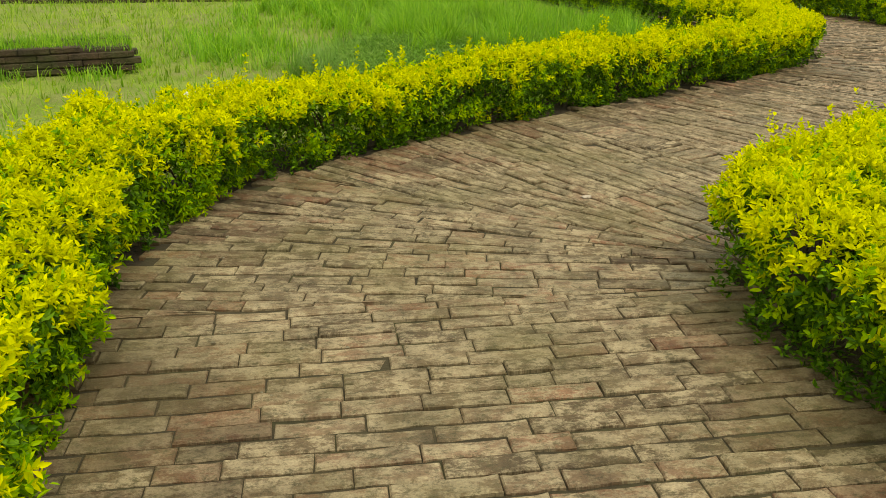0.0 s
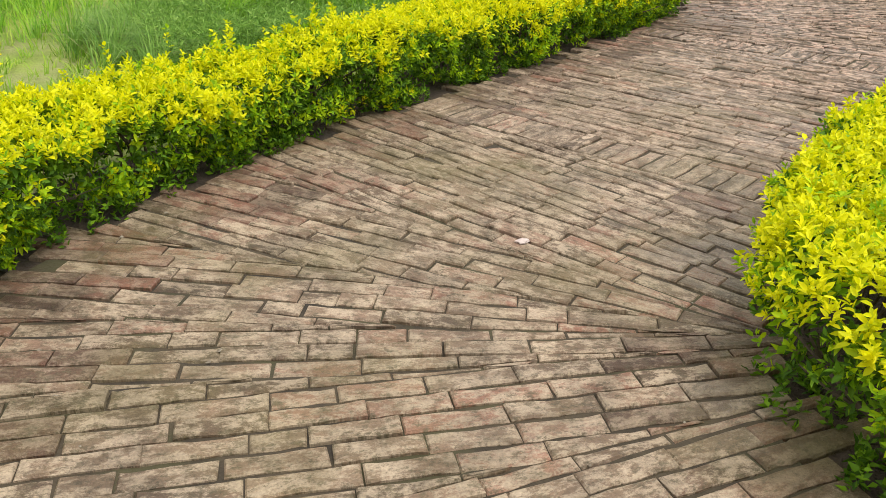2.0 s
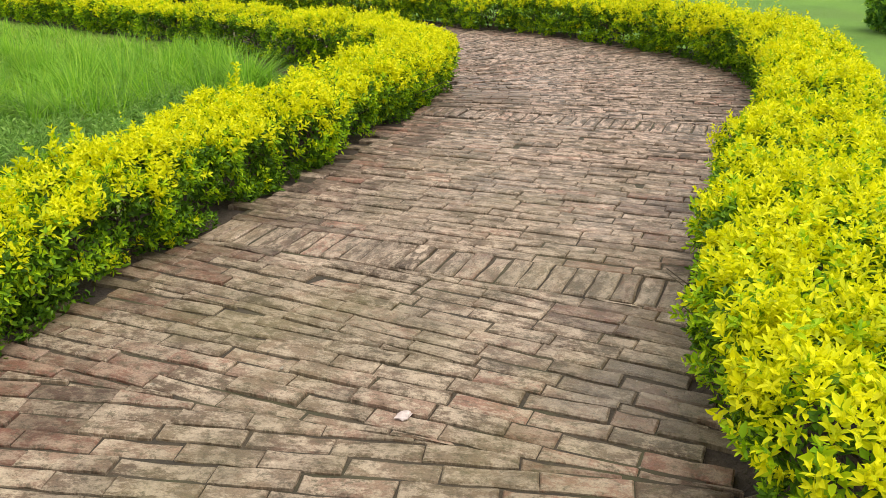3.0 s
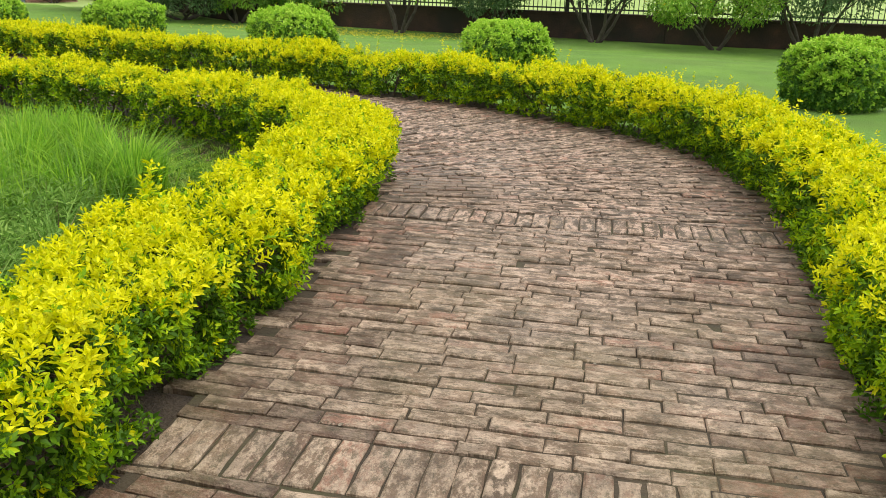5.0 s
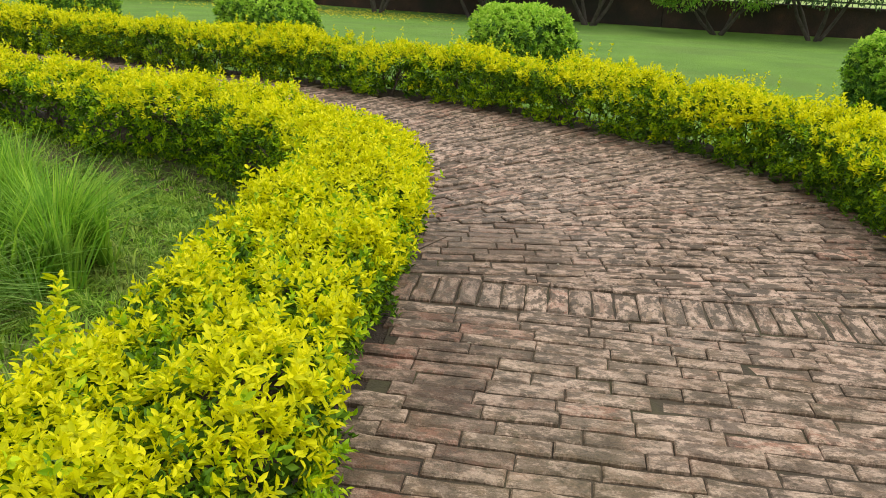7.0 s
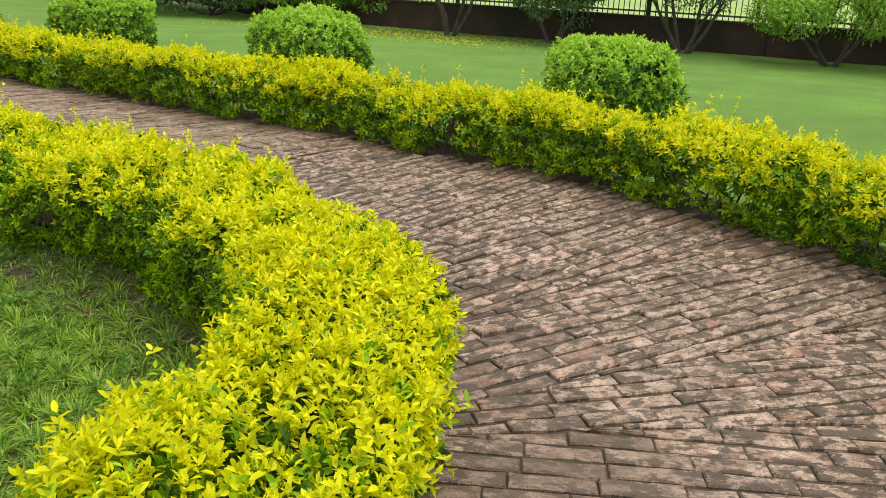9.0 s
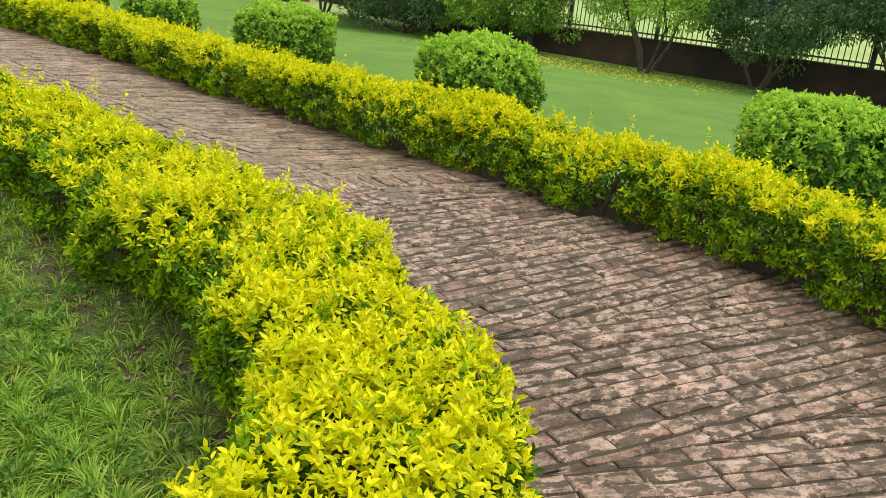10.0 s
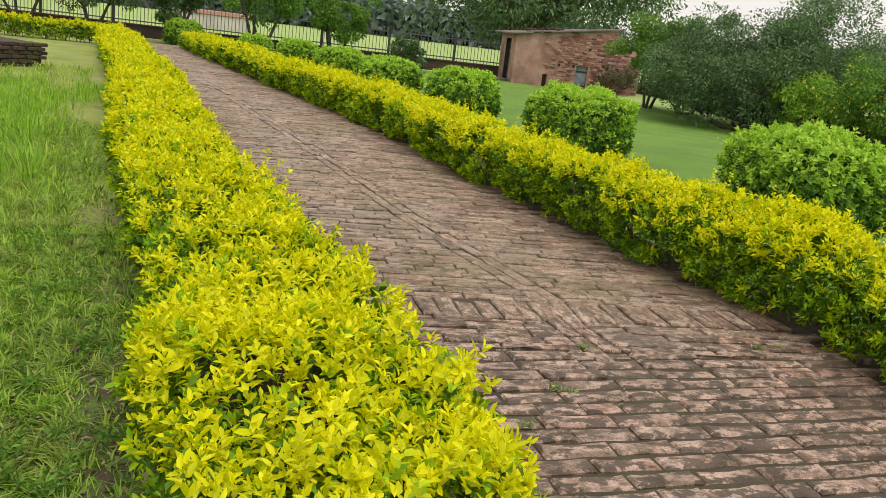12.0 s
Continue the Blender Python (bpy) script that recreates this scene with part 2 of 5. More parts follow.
M_WEED = leaf_material("weed_leaf", (0.11, 0.24, 0.035), (0.22, 0.4, 0.065), (0.36, 0.54, 0.12), 0.4)
M_STRAW = leaf_material("dry_straw", (0.12, 0.08, 0.045), (0.28, 0.21, 0.11), (0.5, 0.43, 0.24), 0.3, 0.6)
M_TREE_D = leaf_material("dark_tree_leaf", (0.06, 0.125, 0.045), (0.115, 0.215, 0.078), (0.2, 0.305, 0.12), 0.3)
M_TREE_M = leaf_material("green_tree_leaf", (0.07, 0.18, 0.02), (0.14, 0.3, 0.04), (0.25, 0.42, 0.07), 0.35)
M_TREE_L = leaf_material("bright_tree_leaf", (0.15, 0.35, 0.035), (0.29, 0.53, 0.06), (0.5, 0.66, 0.11), 0.4)
M_DRY = leaf_material("dry_shrub_leaf", (0.09, 0.075, 0.045), (0.16, 0.13, 0.075), (0.2, 0.22, 0.09), 0.3)
# distance haze is put into this pale grey-green leaf colour
M_FAR = leaf_material("hazed_distant_leaf", (0.13, 0.19, 0.16), (0.17, 0.23, 0.2), (0.22, 0.28, 0.24), 0.2)
M_FLOWER = leaf_material("yellow_flower", (0.7, 0.6, 0.03), (0.8, 0.7, 0.05), (0.85, 0.8, 0.1), 0.4)
M_WALL = surface("old_plinth_wall", [(0.3, (0.035, 0.026, 0.022)), (0.6, (0.075, 0.042, 0.032)), (0.8, (0.17, 0.07, 0.048))], 1.2, 0.9, 25, 0.7, 0.02, 0.85, (0.03, 0.028, 0.022), 0.7)
M_IRON = surface("painted_iron", [(0.3, (0.02, 0.02, 0.02)), (0.7, (0.05, 0.045, 0.04))], 8, 0.6)
M_RAIL = surface("grey_rail_paint", [(0.3, (0.07, 0.075, 0.07)), (0.7, (0.13, 0.13, 0.12))], 8, 0.6)
M_HOUSE = surface("house_brick", [(0.3, (0.29, 0.15, 0.115)), (0.55, (0.45, 0.27, 0.215)), (0.8, (0.54, 0.39, 0.33))], 1.8, 0.9, 30, 0.6, 0.015, 0.5, (0.16, 0.075, 0.055), 1.2)
def course_material():
    """Old hut bricks that differ one from another, from purple-red to sooty brown."""
    m, t, b = nodes_of("hut_brick")
    rnd = t.nodes.new("ShaderNodeObjectInfo").outputs["Random"]
    col = ramp(t, rnd, [(0.0, (0.12, 0.06, 0.045)), (0.35, (0.3, 0.14, 0.105)), (0.7, (0.42, 0.22, 0.17)), (1.0, (0.5, 0.34, 0.28))])
    grain = noise_of(t, 28.0, 4)
    col = mix(t, 0.5, col, ramp(t, grain, [(0.3, (0.5, 0.5, 0.5)), (0.7, (1.2, 1.2, 1.2))]), "MULTIPLY")
    t.links.new(col, b.inputs["Base Color"])
    b.inputs["Roughness"].default_value = 0.92
    bump(t, b, grain, 0.6, 0.015)
    return m


M_COURSE = course_material()
M_RUIN = surface("ruin_brick", [(0.3, (0.03, 0.025, 0.018)), (0.7, (0.1, 0.06, 0.042))], 5, 0.95, 30, 0.9, 0.02, 0.6, (0.06, 0.07, 0.025), 2)
M_ROOF = surface("roof_slab", [(0.3, (0.1, 0.085, 0.075)), (0.7, (0.24, 0.2, 0.18))], 2, 0.9)
M_DARK = surface("dark_recess_and_frame", [(0.3, (0.02, 0.018, 0.016)), (0.7, (0.05, 0.045, 0.04))], 3, 0.9)
M_DOOR = surface("weathered_blue_door", [(0.3, (0.14, 0.18, 0.24)), (0.7, (0.3, 0.34, 0.38))], 4, 0.7)
M_BAG = surface("white_plastic_bag", [(0.3, (0.6, 0.62, 0.66)), (0.7, (0.85, 0.86, 0.88))], 12, 0.45, 40, 0.3)
M_PALE = surface("far_wall_paint", [(0.3, (0.5, 0.45, 0.43)), (0.7, (0.7, 0.64, 0.6))], 0.8, 0.9)
M_CHIP = surface("pale_chip", [(0.3, (0.42, 0.33, 0.3)), (0.7, (0.6, 0.5, 0.46))], 30, 0.8, 90, 0.4)
M_PINK = surface("far_pink_paint", [(0.3, (0.5, 0.25, 0.22)), (0.7, (0.6, 0.34, 0.3))], 0.8, 0.9)


# ---- mesh helpers ----
def mesh_of(name, verts, faces, mats, index=None):
    me = bpy.data.meshes.new(name)
    me.from_pydata([tuple(v) for v in verts], [], faces)
    for m in mats:
        me.materials.append(m)
    if index is not None:
        me.polygons.foreach_set("material_index", np.asarray(index, dtype=np.int32))
    me.update()
    return me


def tri_mesh(name, verts, tris, mats, index=None):
    """A mesh of triangles straight from arrays."""
    verts, tris = np.asarray(verts, dtype=np.float32), np.asarray(tris, dtype=np.int32)
    me = bpy.data.meshes.new(name)
    me.vertices.add(len(verts))
    me.vertices.foreach_set("co", verts.ravel())
    me.loops.add(tris.size)
    me.loops.foreach_set("vertex_index", tris.ravel())
    me.polygons.add(len(tris))
    me.polygons.foreach_set("loop_start", np.arange(0, tris.size, 3, dtype=np.int32))
    for m in mats:
        me.materials.append(m)
    if index is not None:
        me.polygons.foreach_set("material_index", np.asarray(index, dtype=np.int32))
    me.update(calc_edges=True)
    return me


def part(name, bm, material, parent, label=""):
    me = bpy.data.meshes.new(name)
    bm.to_mesh(me)
    bm.free()
    me.materials.append(material)
    ob = new(name, me)
    ob.parent = parent
    if label:
        ob["label"] = label
    return ob


def hang(name, me, parent, label=""):
    ob = new(name, me)
    ob.parent = parent
    if label:
        ob["label"] = label
    return ob


def box(bm, centre, size, turn=0.0, bevel=0.0):
    made = bmesh.ops.create_cube(bm, size=1.0, matrix=Matrix.Translation(centre) @ Matrix.Rotation(turn, 4, "Z") @ Matrix.Diagonal((*size, 1)))
    if bevel:
        edges = {e for v in made["verts"] for e in v.link_edges}
        bmesh.ops.bevel(bm, geom=list(edges), offset=bevel, segments=1, affect="EDGES")


def tube(bm, points, radii, sides=6):
    rings = []
    for i, p in enumerate(points):
        p = Vector(p)
        d = (Vector(points[min(i + 1, len(points) - 1)]) - Vector(points[max(i - 1, 0)])).normalized()
        a = d.orthogonal().normalized()
        b = d.cross(a)
        rings.append([bm.verts.new(p + radii[i] * (math.cos(k * math.tau / sides) * a + math.sin(k * math.tau / sides) * b)) for k in range(sides)])
    for r, q in zip(rings, rings[1:]):
        for k in range(sides):
            bm.faces.new((r[k], r[(k + 1) % sides], q[(k + 1) % sides], q[k]))
    bm.faces.new(rings[-1])


def smooth(points, step):
    """A Catmull-Rom curve through the points, cut to even steps."""
    p = np.array(points, dtype=float)
    p = np.vstack([2 * p[0] - p[1], p, 2 * p[-1] - p[-2]])
    out = []
    for i in range(1, len(p) - 2):
        for u in np.linspace(0, 1, 24, endpoint=False):
            a, b, c, d = p[i - 1:i + 3]
            out.append(0.5 * (2 * b + (c - a) * u + (2 * a - 5 * b + 4 * c - d) * u * u + (3 * b - a - 3 * c + d) * u ** 3))
    out.append(p[-2])
    out = np.array(out)
    run = np.concatenate([[0], np.cumsum(np.linalg.norm(np.diff(out, axis=0), axis=1))])
    s = np.arange(0, run[-1], step)
    return np.stack([np.interp(s, run, out[:, k]) for k in range(out.shape[1])], axis=1)


def unit(v):
    return v / np.maximum(np.linalg.norm(v, axis=-1, keepdims=True), 1e-9)


def waves(x, y, seed, scale=1.0):
    """A soft lumpy field in about -1..1."""
    r = np.random.RandomState(seed)
    total = np.zeros_like(x)
    for f in (1.0, 2.1, 4.3):
        for _ in range(3):
            a = r.uniform(0, math.tau)
            total += np.sin((x * math.cos(a) + y * math.sin(a)) * f * scale * math.tau + r.uniform(0, math.tau)) / (f ** 0.8)
    return total / 4.5


def leaf_arrays(base, way, normal, length, width, rich=True):
    """Leaves as folded, drooping blades. rich: four triangles each, else two."""
    n = len(base)
    side = unit(np.cross(way, normal))
    up = unit(np.cross(side, way))
    L, W = length[:, None], width[:, None]
    tip = base + way * L - up * L * 0.18
    left = base + way * L * 0.45 + side * W * 0.5 + up * W * 0.16
    right = base + way * L * 0.45 - side * W * 0.5 + up * W * 0.16
    if rich:
        # an oval blade folded along its midrib, broad to two thirds of its length
        low, high = base + way * L * 0.3 + up * W * 0.16, base + way * L * 0.68 + up * W * 0.1 - up * L * 0.05
        v = np.stack([base, low + side * W * 0.46, high + side * W * 0.42, tip, high - side * W * 0.42, low - side * W * 0.46], axis=1).reshape(-1, 3)
        f = np.array([[0, 3, 2], [0, 2, 1], [0, 5, 4], [0, 4, 3]])
        k = 6
    else:
        v = np.stack([base, left, tip, right], axis=1).reshape(-1, 3)
        f = np.array([[0, 2, 1], [0, 3, 2]])
        k = 4
    return v, (np.arange(n)[:, None, None] * k + f[None]).reshape(-1, 3), len(f)


def sprigs(rs, place, axis, leaves, length, width, stalk, rich=True):
    """Shoots at the places, each with leaves set round it in pairs; returns arrays and the number of triangles a sprig."""
    n = len(place)
    bases, ways, norms, lens, wids = [], [], [], [], []
    any_way = unit(rs.normal(size=(n, 3)))
    a = unit(np.cross(axis, any_way))
    b = np.cross(axis, a)
    for k in range(leaves):
        ang = (k % 2) * math.pi + (k // 2) * 1.45 + rs.uniform(-0.5, 0.5, n)
        rise = (k // 2 + 0.5) / (leaves / 2)
        out = np.cos(ang)[:, None] * a + np.sin(ang)[:, None] * b
        w = unit(out * (1.05 - 0.6 * rise) + axis * (0.35 + 0.6 * rise) + rs.normal(size=(n, 3)) * 0.18)
        bases.append(place + axis * stalk * (rise - 0.5) + rs.normal(size=(n, 3)) * 0.004)
        ways.append(w)
        norms.append(unit(axis + rs.normal(size=(n, 3)) * 0.35))
        size = rs.uniform(0.7, 1.2, n) * (1.1 - 0.35 * rise)
        lens.append(length * size)
        wids.append(width * size * rs.uniform(0.85, 1.15, n))
    st = lambda q: np.stack(q, axis=1).reshape(n * leaves, -1)
    v, f, per = leaf_arrays(st(bases), st(ways), st(norms), st(lens)[:, 0], st(wids)[:, 0], rich)
    return v, f, per * leaves


# ---- the path's two edges, in pairs from left to right ----
PAIRS = [((-0.75, -3.0), (1.8, -3.0)), ((-0.8, -0.2), (1.6, -0.2)), ((-0.92, 0.9), (1.45, 1.1)), ((-1.08, 1.8), (1.26, 2.05)),
         ((-1.3, 3.0), (1.06, 2.75)), ((-1.2, 4.1), (1.08, 3.1)), ((-0.7, 4.88), (1.2, 3.42)), ((0.3, 5.8), (1.58, 3.9)),
         ((1.15, 6.5), (2.5, 4.68)), ((2.25, 7.3), (3.7, 5.45)), ((3.05, 7.95), (4.6, 6.0)), ((3.7, 8.5), (5.78, 7.08)),
         ((4.02, 8.9), (6.34, 8.03)), ((4.12, 9.3), (6.5, 8.9)), ((4.22, 9.9), (6.52, 10.1)), ((4.26, 10.5), (6.4, 11.0)),
         ((4.0, 11.4), (6.1, 12.0)), ((3.65, 12.4), (5.8, 13.0)), ((3.1, 13.8), (5.2, 14.5)), ((1.9, 17.4), (4.0, 18.3)),
         ((0.82, 21.0), (2.8, 21.7)), ((-0.8, 25.8), (0.8, 26.5)), ((-3.95, 35.0), (-2.5, 36.0))]
LEFT = np.array([p[0] for p in PAIRS])
RIGHT = np.array([p[1] for p in PAIRS])


def offset(line, d):
    """The line moved d metres to its left."""
    t = unit(np.gradient(line, axis=0))
    return line + d * np.stack([-t[:, 1], t[:, 0]], axis=1)


def nearest(points, line):
    """Distance of each point from a line of close points."""
    out = np.full(len(points), 1e9)
    for i in range(0, len(line), 64):
        d = np.linalg.norm(points[:, None, :] - line[None, i:i + 64, :], axis=2)
        out = np.minimum(out, d.min(axis=1))
    return out


inner_line = [(-1.12, -1.0), (-1.2, 0.2), (-1.3, 1.0), (-1.45, 1.9), (-1.66, 3.1), (-1.55, 4.25), (-0.98, 5.12), (0.07, 6.08), (0.93, 6.79), (2.03, 7.59), (2.8, 8.2),
              (3.36, 8.7), (3.68, 9.08), (3.76, 9.6), (3.79, 10.2), (3.73, 10.65), (3.53, 11.35), (3.2, 12.3), (2.74, 13.6), (1.57, 17.28), (0.44, 20.85), (-1.18, 25.65), (-3.45, 32.3)]
inner_wide = [0.68] * 11 + [0.66, 0.64, 0.66, 0.73, 0.76, 0.74, 0.7, 0.64, 0.62, 0.66, 0.68, 0.68]
outer_line = [(2.1, -1.0), (2.0, 0.2), (1.82, 1.2), (1.62, 2.1), (1.4, 2.75), (1.4, 3.02), (1.5, 3.24), (1.86, 3.66), (2.72, 4.38), (3.9, 5.15), (4.95, 5.86), (6.08, 6.87), (6.69, 7.92),
              (6.86, 8.88), (6.88, 10.15), (6.74, 11.1), (6.43, 12.12), (6.13, 13.12), (5.53, 14.62), (4.34, 18.42), (3.15, 21.8), (1.25, 26.65), (-2.0, 35.0)]
WALL_LINE = [(34.0, -4.0), (22.0, 18.0), (15.46, 31.5), (15.0, 44.23), (-40.0, 42.0)]


def fall(x, y):
    """The outer lawn falls gently towards the boundary wall."""
    a = np.array([22.0, 18.0])
    d = unit(np.array([-12.6, 26.0]))
    inside = (y - a[1]) * d[0] - (x - a[0]) * d[1]
    near = np.minimum(inside, 43.2 - y)
    k = np.clip((11.0 - near) / 8.0, 0, 1)
    return -0.35 * k * k * (3 - 2 * k) * np.interp(y, [31.0, 39.0], [1.0, 0.35]) + hollow(x, y)


def hollow(x, y):
    """The inner lawn lies a little lower in the crook of the hedge."""
    x, y = np.asarray(x, float), np.asarray(y, float)
    out = np.zeros_like(x)
    q = (x > -4) & (x < 4) & (y > 6) & (y < 14.5)
    if q.any():
        d = nearest(np.column_stack([x[q], y[q]]), smooth(inner_line, 0.15))
        inside = x[q] < np.interp(y[q], [p[1] for p in inner_line], [p[0] for p in inner_line])
        out[q] = -0.13 * np.clip((d - 0.2) / 0.35, 0, 1) * inside * np.interp(y[q], [6.0, 8.3, 11.2, 14.0], [0, 1, 1, 0]) * np.interp(x[q], [-4, -1], [0, 1])
    return out


# ---- ground: one sheet to the horizon ----
def ground_sheet():
    xs = np.unique(np.concatenate([np.arange(-16, 30, 0.5), np.arange(0.25, 4.5, 0.25), np.geomspace(30, 900, 22), -np.geomspace(16, 900, 22)]))
    ys = np.unique(np.concatenate([np.arange(-8, 52, 0.5), np.arange(6.25, 14.0, 0.25), np.geomspace(52, 900, 22), -np.geomspace(8, 900, 22)]))
    X, Y = np.meshgrid(xs, ys)
    outer = smooth([(p[0], p[1]) for p in RIGHT], 0.25)
    flat = np.stack([X.ravel(), Y.ravel()], axis=1)
    far = nearest(flat, smooth([(p[0], p[1]) for p in (LEFT + RIGHT) / 2], 0.3))
    Z = -0.035 + fall(flat[:, 0], flat[:, 1]) + 0.03 * waves(flat[:, 0], flat[:, 1], 3, 0.12) * np.clip((far - 1.8) / 2, 0, 1) * (far < 60)
    n = len(xs)
    faces, idx = [], []
    for j in range(len(ys) - 1):
        for i in range(n - 1):
            a = j * n + i
            faces.append((a, a + 1, a + n + 1, a + n))
            cx, cy = (xs[i] + xs[i + 1]) / 2, (ys[j] + ys[j + 1]) / 2
            k = int(np.argmin(np.hypot(outer[:, 0] - cx, outer[:, 1] - cy)))
            t = outer[min(k + 1, len(outer) - 1)] - outer[max(k - 1, 0)]
            rightward = t[0] * (cy - outer[k, 1]) - t[1] * (cx - outer[k, 0]) < 0
            inside = (cy - 18) * -12.6 - (cx - 22) * 26 > 0 and cy < 43.2
            idx.append(2 if not inside else (1 if rightward else 0))
    me = mesh_of("ground", np.column_stack([flat, Z]), faces, [M_LAWN, M_MOWN, M_FIELD], idx)
    for p in me.polygons:
        p.use_smooth = True
    return tagged(new("ground", me), "green grass lawns and open field around the path", "ground", kind="structure")


ground_sheet()


def strip(name, a, b, z, mat, label, category):
    """A flat strip between two edge lines."""
    n = len(a)
    v = [(*p, z) for p in a] + [(*p, z) for p in b]
    return tagged(new(name, mesh_of(name, v, [(i, n + i, n + i + 1, i + 1) for i in range(n - 1)], [mat])), label, category, kind="structure")


pair_l = smooth(np.hstack([LEFT, RIGHT]), 0.2)
path_bed = strip("path", offset(pair_l[:, :2], 0.02), offset(pair_l[:, 2:], -0.02), -0.0105, M_BED, "weathered brick-paved garden path with mossy joints", "path")
strip("soil_strip_inner", offset(pair_l[:, :2], 0.62), offset(pair_l[:, :2], 0.02), -0.022, M_SOIL, "bare brown soil under the hedge", "soil")
strip("soil_strip_outer", offset(pair_l[:, 2:], -0.02), offset(pair_l[:, 2:], -0.62), -0.022, M_SOIL, "bare brown soil under the hedge", "soil")


# ---- hedges ----
PROFILE = np.array([(1.0, -0.7, 0.04), (0.84, -0.86, 0.25), (0.68, -0.98, 0.53), (0.54, -1.0, 0.76), (0.44, -0.93, 0.91), (0.34, -0.74, 0.985), (0.17, -0.38, 1.0), (0.0, 0.0, 1.01)])
AROUND = np.vstack([PROFILE * np.array([-1, 1, 1]), (PROFILE * np.array([1, -1, 1]))[-2::-1]])


def hedge(line, width, height, label, near_rows, seed, per_metre=1850, shoots=15.0, rich_run=10.5, gaps=(), strays=(), thin=0.5):
    """A clipped golden hedge along a centre line of x, y and width: woody stems, green inner leaves and golden shoots outside.
    near_rows: (from, to) along the line where it is dense and finely leaved."""
    rs = np.random.RandomState(seed)
    c3 = smooth([(p[0], p[1], p[2] if len(p) > 2 else width) for p in line], 0.05)
    c, wide = c3[:, :2], c3[:, 2]
    run = np.arange(len(c)) * 0.05
    total = run[-1]
    tang = unit(np.gradient(c, axis=0))
    side = np.stack([-tang[:, 1], tang[:, 0]], axis=1)
    root = new("hedge")
    root.location = (*c[0], 0)
    tagged(root, label, "hedge", "garden hedges")
    shift = -np.array([*c[0], 0])

    def place(s, a, inset):
        """a runs -1..1 from the foot of one side over the top to the foot of the other."""
        i = np.clip((s / 0.05).astype(int), 0, len(c) - 1)
        lump = waves(s, a * 0.7, seed + 5, 0.75)
        knob = waves(s, a * 0.7, seed + 6, 2.6)
        h = height * (1 + 0.14 * waves(s, np.zeros_like(s), seed + 9, 0.34))
        half = wide[i] / 2 * (1 + 0.1 * waves(s, np.sign(a) * 3.0, seed + 2, 0.3))
        look_up = lambda q, k: np.interp(q, AROUND[:, 0], AROUND[:, k])
        ox, oz = look_up(a, 1) * half, look_up(a, 2) * h
        dx, dz = (look_up(a + 0.06, 1) - look_up(a - 0.06, 1)) * half, (look_up(a + 0.06, 2) - look_up(a - 0.06, 2)) * h
        nx, nz = -dz, dx
        k = np.hypot(nx, nz) + 1e-6
        nx, nz = nx / k, nz / k
        foot = c[i] + side[i] * half[:, None]
        drop = hollow(foot[:, 0] - 0.2 * tang[i, 1], foot[:, 1] + 0.2 * tang[i, 0]) * np.clip(1.1 - oz / h, 0, 1) * (ox > 0)
        # rounded puffs of new growth, creased where they meet
        puff = np.abs(waves(s, a * 0.7, seed + 14, 0.62)) * 1.6 + 0.5 * np.abs(knob) - 0.55
        cut = np.clip((np.linalg.norm(c[i] - np.array([3.7, 8.85]), axis=1) - 0.35) / 0.5, 0.0, 1)
        grow = (0.045 * lump + 0.015 * knob) * (0.4 + 0.6 * cut) + 0.105 * np.clip(puff, -0.9, 0.75) * (0.3 + 0.7 * cut) - 0.01 - inset
        # small tufts of shoots, gold at their tips and green between
        tuft = waves(s, a * 0.62, seed + 41, 3.4)
        grow = grow + 0.042 * np.clip(tuft, -0.7, 0.7) * (0.15 + 0.85 * cut)
        puff = puff + 0.9 * tuft
        pos = np.column_stack([c[i] + side[i] * (ox + nx * grow)[:, None], np.maximum(oz + nz * grow, 0.02) + drop])
        nor = unit(np.column_stack([side[i] * nx[:, None], nz]))
        return pos, nor, np.abs(a), h, puff

    def layer(count, inset, leaves, length, width_, stalk, lo, hi, mats_fn, rich, up):
        s = rs.uniform(lo, hi, count)
        a = rs.uniform(-1, 1, count)
        # thinner low down, with bare gaps
        hole = waves(s, a * 0.8, seed + 31, 1.0) + 0.45 * waves(s, a, seed + 33, 1.9)
        low = np.clip((np.abs(a) - 0.72) / 0.28, 0, 1)
        keep = ~((np.abs(a) > 0.5) & (hole > (0.26 if inset == 0 else 0.72) + 0.3 * low)) & ~(rs.uniform(size=count) < (thin if inset == 0 else 0.4 * thin) * low ** 1.4) & ~((np.abs(a) <= 0.5) & (hole > 0.85))
        s, a = s[keep], a[keep]
        pos, nor, edge, h, puff = place(s, a, inset)
        pos = pos + nor * rs.normal(size=(len(s), 1)) * 0.02
        # worn gaps low down where the lawn shows between the stems
        worn = np.ones(len(s), dtype=bool)
        for gx, gy, wide_gap in gaps:
            worn &= np.linalg.norm((pos[:, :2] - np.array([gx, gy])) / wide_gap, axis=1) + 2.2 * np.clip(pos[:, 2] / h - 0.3, 0, 1) > 1 + rs.normal(size=len(s)) * 0.12
        s, pos, nor, puff, h = s[worn], pos[worn], nor[worn], puff[worn], h[worn]
        axis = unit(nor * 0.75 + np.array([0, 0, up]) + rs.normal(size=(len(s), 3)) * 0.38)
        v, f, per = sprigs(rs, pos, axis, leaves, length, width_, stalk, rich)
        kind = mats_fn(puff, pos[:, 2] / h, len(s))
        return v, f, np.repeat(kind, per)

    # greener low and in the creases: partly the leaves' own colour, partly painted shade
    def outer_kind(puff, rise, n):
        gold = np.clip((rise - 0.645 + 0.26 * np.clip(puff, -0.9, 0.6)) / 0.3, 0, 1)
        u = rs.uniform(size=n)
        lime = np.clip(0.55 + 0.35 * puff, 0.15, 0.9)
